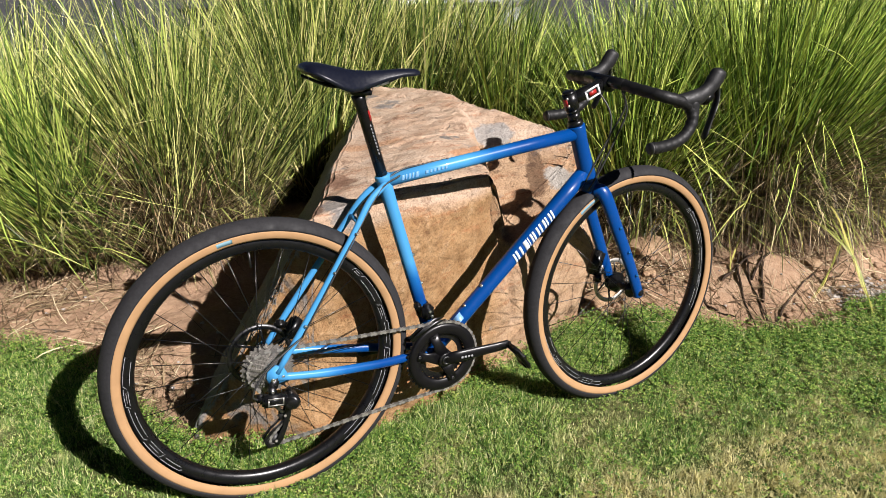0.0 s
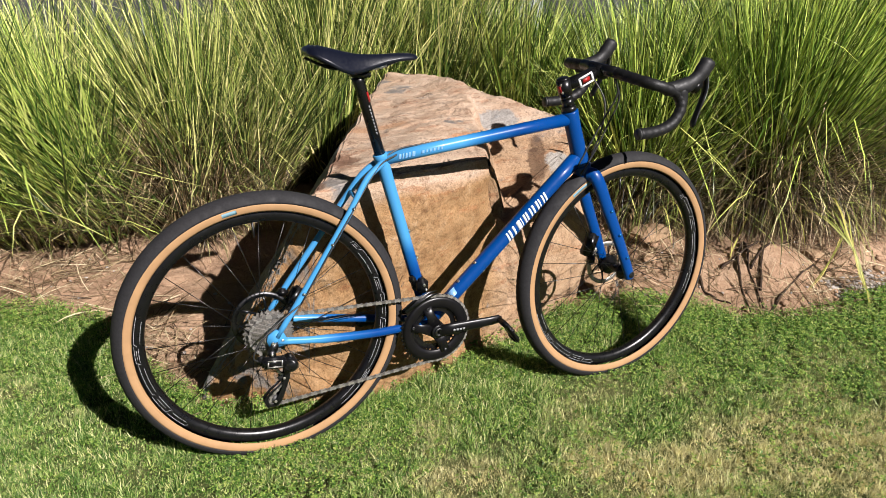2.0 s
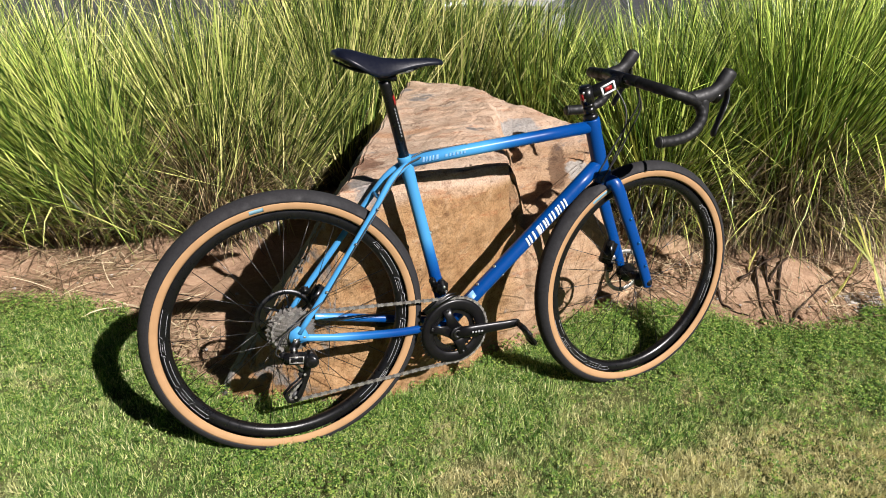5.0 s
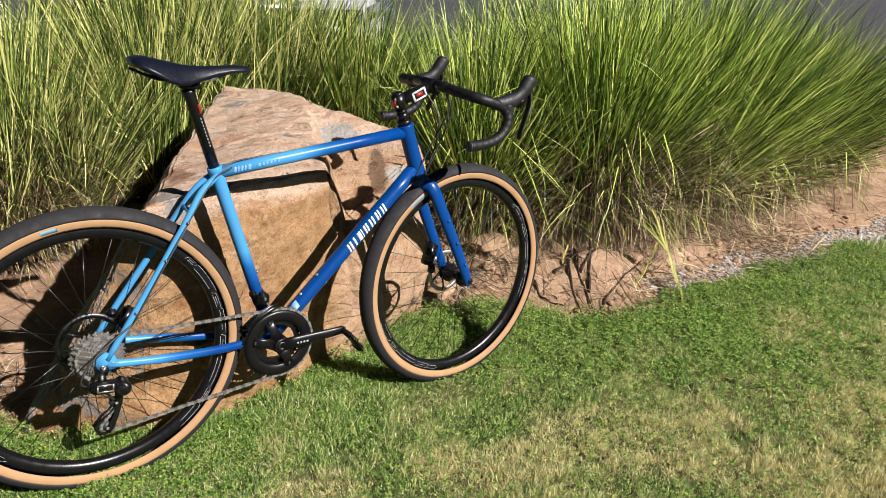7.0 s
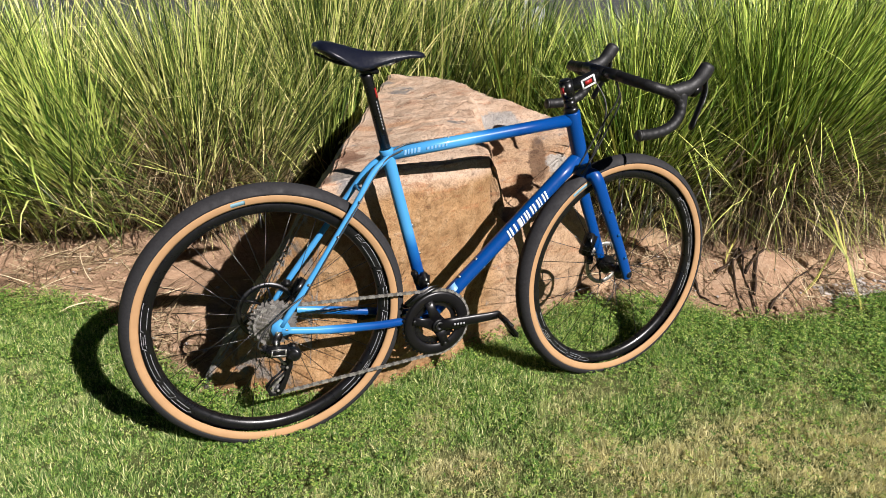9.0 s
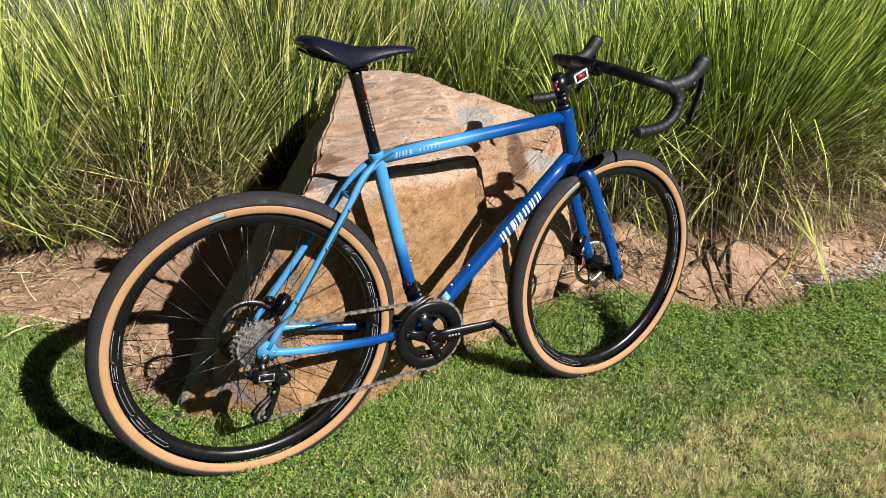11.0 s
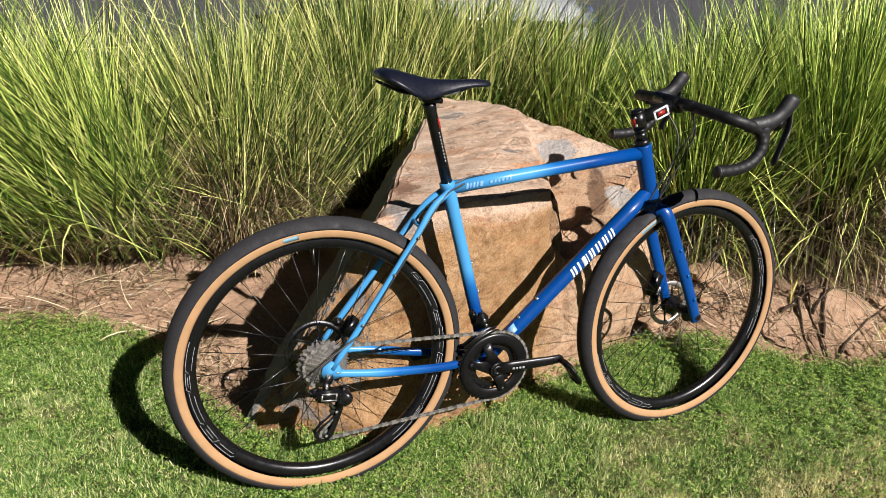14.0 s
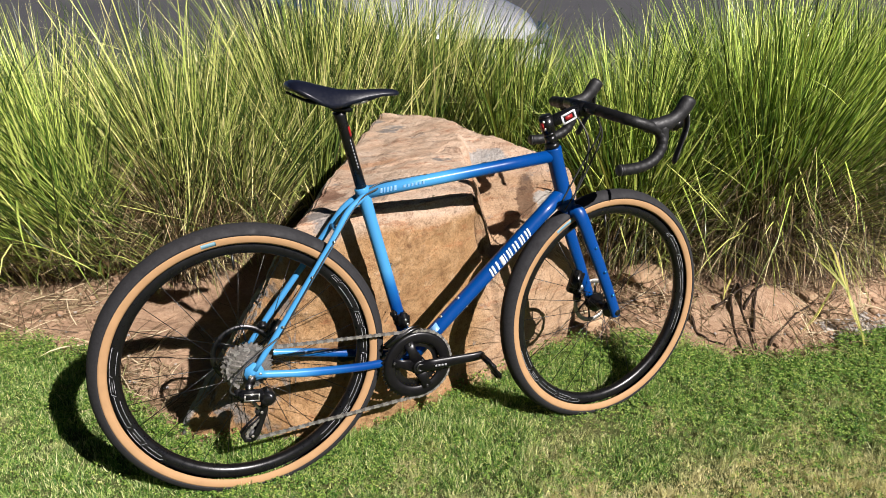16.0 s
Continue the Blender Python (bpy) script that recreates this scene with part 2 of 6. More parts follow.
def asphalt_material():
    m = material("worn grey asphalt", 0.85, spec=0.3)
    f, g = noise_tex(m, 0.6, 8.0), noise_tex(m, 90.0, 4.0)
    a = ramp(m, f, [(0.3, (0.0357, 0.0357, 0.0399)), (0.7, (0.0525, 0.0525, 0.058))])
    b = ramp(m, g, [(0.35, (0.021, 0.021, 0.0231)), (0.7, (0.0756, 0.0756, 0.0798))])
    link(m, mix(m, 0.35, a, b), shader(m).inputs["Base Color"])
    bump(m, g, 0.5, 0.004)
    return m


asphalt = asphalt_material()


# centre, radii, turn about z, tone, raggedness
STAINS = [((1.00, 0.725, 0.63), (0.075, 0.075, 0.15), -25, (0.27, 0.275, 0.27), 20.0), ((1.03, 0.485, 0.545), (0.034, 0.135, 0.12), -26, (0.085, 0.046, 0.026), 30.0),
          ((1.085, 0.435, 0.544), (0.045, 0.055, 0.08), 0, (0.32, 0.32, 0.30), 26.0), ((0.17, 0.20, 0.65), (0.04, 0.06, 0.06), 0, (0.11, 0.055, 0.032), 24.0), ((0.30, 0.375, 0.644), (0.055, 0.07, 0.06), 0, (0.15, 0.072, 0.042), 34.0),
          ((0.24, 0.17, 0.64), (0.05, 0.06, 0.05), 0, (0.20, 0.195, 0.19), 24.0), ((0.76, 0.44, 0.665), (0.10, 0.028, 0.06), 8, (0.38, 0.19, 0.095), 22.0), ((0.50, 0.66, 0.66), (0.12, 0.03, 0.06), -10, (0.40, 0.23, 0.13), 18.0)]


def rock_material():
    m = material("tan and ochre sandstone", 0.88, spec=0.2)
    tc, geo = node(m, "ShaderNodeTexCoord"), node(m, "ShaderNodeNewGeometry")
    big, mid, fine = noise_tex(m, 3.2, 8.0, 0.6), noise_tex(m, 24.0, 8.0, 0.7), noise_tex(m, 75.0, 6.0, 0.75)
    grain = noise_tex(m, 190.0, 3.0, 0.7)
    beds = noise_tex(m, 5.0, 8.0, 0.72, stretch=(1.0, 1.7, 7.0))
    sep = node(m, "ShaderNodeSeparateXYZ")
    link(m, tc.outputs["Object"], sep.inputs[0])
    # ochre split face, pale weathered rind on the bedding plane and right of the crack
    ochre = ramp(m, mid, [(0.28, (0.16, 0.083, 0.036)), (0.44, (0.275, 0.158, 0.072)), (0.58, (0.325, 0.200, 0.098)), (0.74, (0.41, 0.285, 0.175))])
    pale = ramp(m, beds, [(0.26, (0.33, 0.195, 0.122)), (0.38, (0.41, 0.282, 0.192)), (0.56, (0.45, 0.338, 0.247)), (0.76, (0.41, 0.345, 0.282))])
    rag = node(m, "ShaderNodeMath")
    rag.operation = "MULTIPLY_ADD"
    link(m, big, rag.inputs[0])
    rag.inputs[1].default_value = 0.13
    link(m, sep.outputs["Z"], rag.inputs[2])
    rind = ramp(m, rag.outputs[0], [(0.655, (0, 0, 0)), (0.70, (1, 1, 1))])
    right = ramp(m, sep.outputs["X"], [(0.72, (0, 0, 0)), (0.80, (0.4, 0.4, 0.4))])
    col = mix(m, rind, mix(m, right, ochre, pale), pale)
    # thin red-brown iron lines along the bedding
    iron = ramp(m, noise_tex(m, 6.0, 8.0, 0.7, stretch=(0.8, 3.2, 5.0)), [(0.57, (0, 0, 0)), (0.62, (0.6, 0.6, 0.6)), (0.66, (0, 0, 0))])
    col = mix(m, iron, col, (0.26, 0.10, 0.042))
    rust = ramp(m, noise_tex(m, 7.0, 8.0, 0.78), [(0.57, (0, 0, 0)), (0.66, (0.7, 0.7, 0.7))])
    col = mix(m, rust, col, (0.125, 0.058, 0.030))
    streak = ramp(m, noise_tex(m, 7.0, 8.0, 0.75, stretch=(1.8, 1.8, 0.4)), [(0.60, (0, 0, 0)), (0.67, (0.8, 0.8, 0.8))])
    col = mix(m, streak, col, (0.062, 0.036, 0.024))
    grey = ramp(m, noise_tex(m, 4.5, 6.0, 0.7), [(0.60, (0, 0, 0)), (0.66, (0.85, 0.85, 0.85))])
    col = mix(m, grey, col, (0.155, 0.152, 0.145))
    # the weathered side that looks away from the path is grey all over, its sky-lit shade painted in by normal
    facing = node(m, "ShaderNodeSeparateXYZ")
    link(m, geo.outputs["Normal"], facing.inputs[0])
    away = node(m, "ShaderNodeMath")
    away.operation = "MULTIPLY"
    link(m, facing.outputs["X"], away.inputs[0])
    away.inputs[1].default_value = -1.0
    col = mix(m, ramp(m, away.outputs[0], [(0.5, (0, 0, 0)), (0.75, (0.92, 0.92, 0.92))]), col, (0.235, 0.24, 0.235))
    # stains of their own shape: grey lichen on the top, brown runs right of the crack and on the rim
    for centre, radii, turn, tone, ragged in STAINS:
        place = node(m, "ShaderNodeMapping")
        place.vector_type = "TEXTURE"
        place.inputs["Location"].default_value = centre
        place.inputs["Rotation"].default_value = (0, 0, radians(turn))
        place.inputs["Scale"].default_value = radii
        link(m, tc.outputs["Object"], place.inputs["Vector"])
        far = node(m, "ShaderNodeVectorMath")
        far.operation = "LENGTH"
        link(m, place.outputs["Vector"], far.inputs[0])
        wob = node(m, "ShaderNodeMath")
        wob.operation = "MULTIPLY_ADD"
        link(m, noise_tex(m, ragged, 6.0, 0.7), wob.inputs[0])
        wob.inputs[1].default_value = 1.6
        link(m, far.outputs["Value"], wob.inputs[2])
        half = node(m, "ShaderNodeMath")
        half.operation = "MULTIPLY"
        half.inputs[1].default_value = 0.33
        link(m, wob.outputs[0], half.inputs[0])
        col = mix(m, ramp(m, half.outputs[0], [(0.0, (0.85,) * 3), (0.53, (0.75,) * 3), (0.61, (0, 0, 0))]), col, tone)
    for source, low, high, depth in ((fine, 0.32, 0.48, 0.48), (grain, 0.36, 0.52, 0.4)):
        speck = ramp(m, source, [(low, (0.25, 0.22, 0.20)), (high, (1, 1, 1)), (high + 0.2, (1.0, 1.0, 1.0))])
        mul = node(m, "ShaderNodeMix")
        mul.data_type, mul.blend_type = "RGBA", "MULTIPLY"
        mul.inputs[0].default_value = depth
        link(m, col, mul.inputs[6])
        link(m, speck, mul.inputs[7])
        col = mul.outputs[2]
    link(m, col, shader(m).inputs["Base Color"])
    add = node(m, "ShaderNodeMath")
    add.operation = "MULTIPLY_ADD"
    link(m, fine, add.inputs[0])
    add.inputs[1].default_value = 0.6
    link(m, mid, add.inputs[2])
    bump(m, add.outputs[0], 1.0, 0.009)
    return m


sandstone = rock_material()


def stone_material():
    m = material("dusty tan field stone", 0.92, spec=0.15)
    big, small = noise_tex(m, 9.0, 8.0, 0.7), noise_tex(m, 70.0, 6.0, 0.7)
    a = ramp(m, big, [(0.3, (0.17, 0.10, 0.058)), (0.5, (0.33, 0.215, 0.125)), (0.7, (0.43, 0.31, 0.20))])
    b = ramp(m, small, [(0.3, (0.12, 0.075, 0.045)), (0.7, (0.42, 0.30, 0.19))])
    link(m, mix(m, 0.35, a, b), shader(m).inputs["Base Color"])
    bump(m, small, 0.8, 0.006)
    return m


field_stone = stone_material()
pebble_grey = plain("pale grey gravel", (0.31, 0.285, 0.26), 0.9, 0.0, 0.0, 60, 0.4, 0.5, 0.2)
car_white = plain("white car paint", (0.27, 0.28, 0.305), 0.2, 0.0, 0.8, 5, 0.02, 0.02)
car_glass = material("dark car glass", 0.05, 0.0, (0.0084, 0.0105, 0.0126), 0.5)
lamp_glass = material("clear headlight lens", 0.06, 0.0, (0.231, 0.239, 0.252), 0.6)
lamp_glass.node_tree.nodes["Principled BSDF"].inputs["Transmission Weight"].default_value = 0.5

# ---- mesh helpers ----
def mesh_of(name, verts, faces, mat, smooth=True):
    me = bpy.data.meshes.new(name)
    me.from_pydata([tuple(v) for v in verts], [], [tuple(f) for f in faces])
    me.materials.append(mat)
    if smooth:
        me.polygons.foreach_set("use_smooth", [True] * len(me.polygons))
    me.update()
    return me


def part(name, geo, mat, parent=None, label="", smooth=True):
    """One mesh object from (verts, faces) or a bmesh, under a thing or under a part."""
    if isinstance(geo, bmesh.types.BMesh):
        me = bpy.data.meshes.new(name)
        geo.to_mesh(me)
        geo.free()
        me.materials.append(mat)
        if smooth:
            me.polygons.foreach_set("use_smooth", [True] * len(me.polygons))
    else:
        me = mesh_of(name, *geo, mat, smooth)
    ob = new(name, me)
    if parent:
        ob.parent = parent
    return tagged(ob, label)


def join(*geos):
    verts, faces = [], []
    for v, f in geos:
        k = len(verts)
        verts += list(v)
        faces += [tuple(i + k for i in g) for g in f]
    return verts, faces


def moved(geo, fn):
    return [fn(Vector(v)) for v in geo[0]], geo[1]


def sweep(points, radii, seg=14, flat=1.0, side=None, closed=False):
    """A round or oval tube along points; flat squeezes it across side."""
    pts = [Vector(p) for p in points]
    n = len(pts)
    if isinstance(radii, (int, float)):
        radii = [radii] * n
    ref = Vector(side) if side else None
    verts, faces, up = [], [], None
    for i, p in enumerate(pts):
        d = (pts[(i + 1) % n] - pts[i - 1]) if closed else (pts[min(i + 1, n - 1)] - pts[max(i - 1, 0)])
        d.normalize()
        if ref:
            up = ref - d * ref.dot(d)
        elif up is None:
            up = d.orthogonal()
        else:
            up = up - d * up.dot(d)
        up.normalize()
        q = d.cross(up)
        for k in range(seg):
            a = 2 * math.pi * k / seg
            verts.append(p + up * (math.cos(a) * radii[i] * flat) + q * (math.sin(a) * radii[i]))
    for i in range(n if closed else n - 1):
        j = (i + 1) % n
        for k in range(seg):
            l = (k + 1) % seg
            faces.append((i * seg + k, i * seg + l, j * seg + l, j * seg + k))
    if not closed:
        faces.append(tuple(reversed(range(seg))))
        faces.append(tuple((n - 1) * seg + k for k in range(seg)))
    return verts, faces


def curve_points(ctrl, n=24):
    """A smooth line through control points."""
    c = [Vector(p) for p in ctrl]
    c = [c[0] * 2 - c[1]] + c + [c[-1] * 2 - c[-2]]
    out, spans = [], len(c) - 3
    for s in range(n + 1):
        u = s / n * spans
        i = min(int(u), spans - 1)
        t = u - i
        a, b, d, e = c[i:i + 4]
        out.append(0.5 * (2 * b + (d - a) * t + (2 * a - 5 * b + 4 * d - e) * t * t + (3 * b - a - 3 * d + e) * t ** 3))
    return out


def lathe(profile, centre=(0, 0, 0), seg=64, closed=False, arc=None):
    """Turns (radius, y) pairs round the y axis through centre."""
    cx, cy, cz = centre
    verts, faces, n = [], [], len(profile)
    a0, a1 = arc if arc else (0, 2 * math.pi)
    rows = seg + 1 if arc else seg
    for k in range(rows):
        a = a0 + (a1 - a0) * k / seg
        for r, y in profile:
            verts.append(Vector((cx + r * math.cos(a), cy + y, cz + r * math.sin(a))))
    for k in range(seg):
        l = k + 1 if arc else (k + 1) % seg
        for i in range(n if closed else n - 1):
            j = (i + 1) % n
            faces.append((k * n + i, k * n + j, l * n + j, l * n + i))
    if arc and closed:
        faces.append(tuple(range(n)))
        faces.append(tuple(seg * n + i for i in reversed(range(n))))
    return verts, faces


def disc(r, y0, y1, centre=(0, 0, 0), seg=32, chamfer=0.001, hole=0.0):
    s = 1 if y1 > y0 else -1
    prof = [(max(hole, 1e-4), y0), (r - chamfer, y0), (r, y0 + s * chamfer), (r, y1 - s * chamfer), (r - chamfer, y1), (max(hole, 1e-4), y1)]
    return lathe(prof, centre, seg, closed=True)


def block(size, centre=(0, 0, 0), turn=None, chamfer=0.15):
    """A box with chamfered edges."""
    bm = bmesh.new()
    bmesh.ops.create_cube(bm, size=1)
    bmesh.ops.scale(bm, vec=size, verts=bm.verts)
    bmesh.ops.bevel(bm, geom=bm.edges[:], offset=min(size) * chamfer, segments=2, affect="EDGES")
    m = Matrix.Translation(centre) @ (turn.to_4x4() if turn else Matrix())
    verts = [m @ v.co for v in bm.verts]
    bm.verts.index_update()
    faces = [tuple(v.index for v in f.verts) for f in bm.faces]
    bm.free()
    return verts, faces


def plate(outline, y0, y1):
    """A flat plate with an outline of (x, z) pairs, between two y."""
    n = len(outline)
    verts = [Vector((x, y0, z)) for x, z in outline] + [Vector((x, y1, z)) for x, z in outline]
    faces = [tuple(range(n)), tuple(reversed(range(n, 2 * n)))]
    faces += [(i, n + i, n + (i + 1) % n, (i + 1) % n) for i in range(n)]
    return verts, faces


def loft(rings, cap=True):
    """Skin through rings with the same count of points."""
    n = len(rings[0])
    verts = [Vector(p) for r in rings for p in r]
    faces = []
    for i in range(len(rings) - 1):
        for k in range(n):
            l = (k + 1) % n
            faces.append((i * n + k, i * n + l, (i + 1) * n + l, (i + 1) * n + k))
    if cap:
        faces.append(tuple(reversed(range(n))))
        faces.append(tuple((len(rings) - 1) * n + k for k in range(n)))
    return verts, faces


def ribbon_mesh(name, pts, width, side, mat):
    """Many blades at once: pts (blades, steps, 3), width (blades, steps), side (blades, 3)."""
    n, s, _ = pts.shape
    off = side[:, None, :] * width[:, :, None] * 0.5
    verts = np.stack([pts - off, pts + off], 2)
    left, tip = verts[:, :-1].reshape(n, -1, 3), pts[:, -1:]
    allv = np.concatenate([left, tip], 1)
    per = 2 * (s - 1) + 1
    base = (np.arange(n) * per)[:, None]
    quads = np.concatenate([base + np.array([[2 * i, 2 * i + 1, 2 * i + 3, 2 * i + 2]]) for i in range(s - 2)], 0) if s > 2 else np.zeros((0, 4), int)
    k = 2 * (s - 2)
    tris = base + np.array([[k, k + 1, k + 2]])
    loops = np.concatenate([quads.ravel(), tris.ravel()]).astype(np.int32)
    starts = np.concatenate([np.arange(len(quads)) * 4, len(quads) * 4 + np.arange(len(tris)) * 3]).astype(np.int32)
    me = bpy.data.meshes.new(name)
    me.vertices.add(n * per)
    me.vertices.foreach_set("co", allv.reshape(-1).astype(np.float32))
    me.loops.add(len(loops))
    me.loops.foreach_set("vertex_index", loops)
    me.polygons.add(len(starts))
    me.polygons.foreach_set("loop_start", starts)
    me.materials.append(mat)
    me.update(calc_edges=True)
    me.validate()
    return me


def blade_paths(rng, n, base, azimuth, tilt, bend, length, steps, fold=None):
    """Blades that lean by tilt at the root and bend over towards the tip (degrees)."""
    u = np.linspace(0, 1, steps)
    ang = np.radians(tilt[:, None] + bend[:, None] * u[None, :] ** 1.6)
    if fold is not None:
        ang = np.minimum(ang + np.radians(fold)[:, None] * (u[None, :] > rng.uniform(0.4, 0.8, n)[:, None]), 2.9)
    ds = (length / (steps - 1))[:, None]
    horizontal, rise = np.sin(ang) * ds, np.cos(ang) * ds
    h = np.concatenate([np.zeros((n, 1)), np.cumsum(horizontal[:, :-1], 1)], 1)
    z = np.concatenate([np.zeros((n, 1)), np.cumsum(rise[:, :-1], 1)], 1)
    wob = rng.normal(0, 0.12, (n, 1)) * u[None, :] ** 2 * length[:, None]
    ca, sa = np.cos(azimuth)[:, None], np.sin(azimuth)[:, None]
    return np.stack([base[:, :1] + h * ca - wob * sa, base[:, 1:2] + h * sa + wob * ca, base[:, 2:3] + z], 2)

# ---- the setting ----
EDGE = [(-60, 1.03), (-0.9, 1.0), (-0.7, 0.97), (-0.54, 0.87), (-0.40, 0.76), (-0.3, 0.48), (-0.15, 0.2), (0.1, 0.10), (0.45, 0.20), (0.75, 0.27), (1.1, 0.36), (1.4, 0.31),
        (1.67, 0.14), (1.85, 0.05), (2.1, -0.01), (2.7, 0.02), (4.0, 0.0), (60, 0.0)]
EDGE_X, EDGE_Y = np.array([e[0] for e in EDGE]), np.array([e[1] for e in EDGE])


def lawn_edge(x):
    """Where the lawn ends and the planting bed begins."""
    return np.interp(x, EDGE_X, EDGE_Y) + 0.025 * np.sin(x * 9.0) + 0.012 * np.sin(x * 31.0 + 1.0)


def ground_height(x, y):
    """The bed lies a little proud of the lawn and is lumpy; the lawn is gently uneven."""
    e = lawn_edge(x)
    bed = np.clip((y - e) / 0.25, 0, 1)
    far = np.clip((2.9 - y) / 0.3, 0, 1)
    wx, wy = x + 0.21 * np.sin(y * 4.7 + x * 1.3), y + 0.17 * np.sin(x * 5.9 - y * 2.1)
    lump = 0.022 * np.sin(wx * 7.3) * np.cos(wy * 6.1) + 0.010 * np.sin(wx * 17.0 - wy * 13.0) * np.sin(wy * 19.0 + wx * 3.0) + 0.007 * np.sin(wx * 37.0) * np.sin(wy * 41.0 + 2.0 * wx)
    bank = 0.025 * np.clip((x - 1.4) / 0.35, 0, 1)
    mound = 0.055 * np.exp(-((x - 2.10) / 0.20) ** 2 - ((y - 0.36) / 0.13) ** 2) + 0.05 * np.exp(-((x - 1.72) / 0.13) ** 2 - ((y - 0.62) / 0.12) ** 2) + 0.03 * np.exp(-((x - 2.62) / 0.22) ** 2 - ((y - 0.30) / 0.10) ** 2)
    return bed * far * (0.03 + bank + lump + mound) + (1 - bed) * 0.004 * np.sin(x * 5.0 + 1.7) * np.sin(y * 6.0)


def build_ground():
    xs = np.concatenate([[-400, -60, -12, -5], np.arange(-2.5, 6.5, 0.035), [9, 14, 60, 400]])
    ys = np.concatenate([[-400, -60, -12, -4], np.arange(-2.0, 2.6, 0.035), [3.0, 3.5, 4.0, 4.5, 5, 8, 14, 60, 400]])
    gx, gy = np.meshgrid(xs, ys)
    gz = ground_height(gx, gy)
    gz = np.where((abs(gx) > 20) | (abs(gy) > 20), 0.0, gz)
    w = len(xs)
    verts = np.stack([gx, gy, gz], 2).reshape(-1, 3)
    faces, bed = [], []
    for j in range(len(ys) - 1):
        for i in range(w - 1):
            faces.append((j * w + i, j * w + i + 1, (j + 1) * w + i + 1, (j + 1) * w + i))
            cx, cy = (xs[i] + xs[i + 1]) / 2, (ys[j] + ys[j + 1]) / 2
            bed.append(0 if cy > lawn_edge(cx) else 1)
    me = mesh_of("ground", verts, faces, soil)
    me.materials.append(turf_earth)
    me.polygons.foreach_set("material_index", bed)
    return tagged(new("ground", me), "lawn earth meeting a bed of dry reddish soil", "ground", kind="structure")


ground = build_ground()


def build_road():
    xs = [-400, -30] + [i * 1.5 - 12 for i in range(30)] + [60, 400]
    ys = [3.0, 3.4, 4.5, 6, 8, 11, 15, 20, 30, 60, 400]
    verts = [Vector((x, y, 0.03 + 0.004 * math.sin(x + y))) for y in ys for x in xs] + [Vector((x, 3.0, -0.1)) for x in xs]
    w = len(xs)
    faces = [(j * w + i, j * w + i + 1, (j + 1) * w + i + 1, (j + 1) * w + i) for j in range(len(ys) - 1) for i in range(w - 1)]
    k = len(ys) * w
    faces += [(k + i, k + i + 1, i + 1, i) for i in range(w - 1)]
    return tagged(new("road", mesh_of("road", verts, faces, asphalt)), "worn grey asphalt of a car park behind the grasses", "road", kind="structure")


road = build_road()


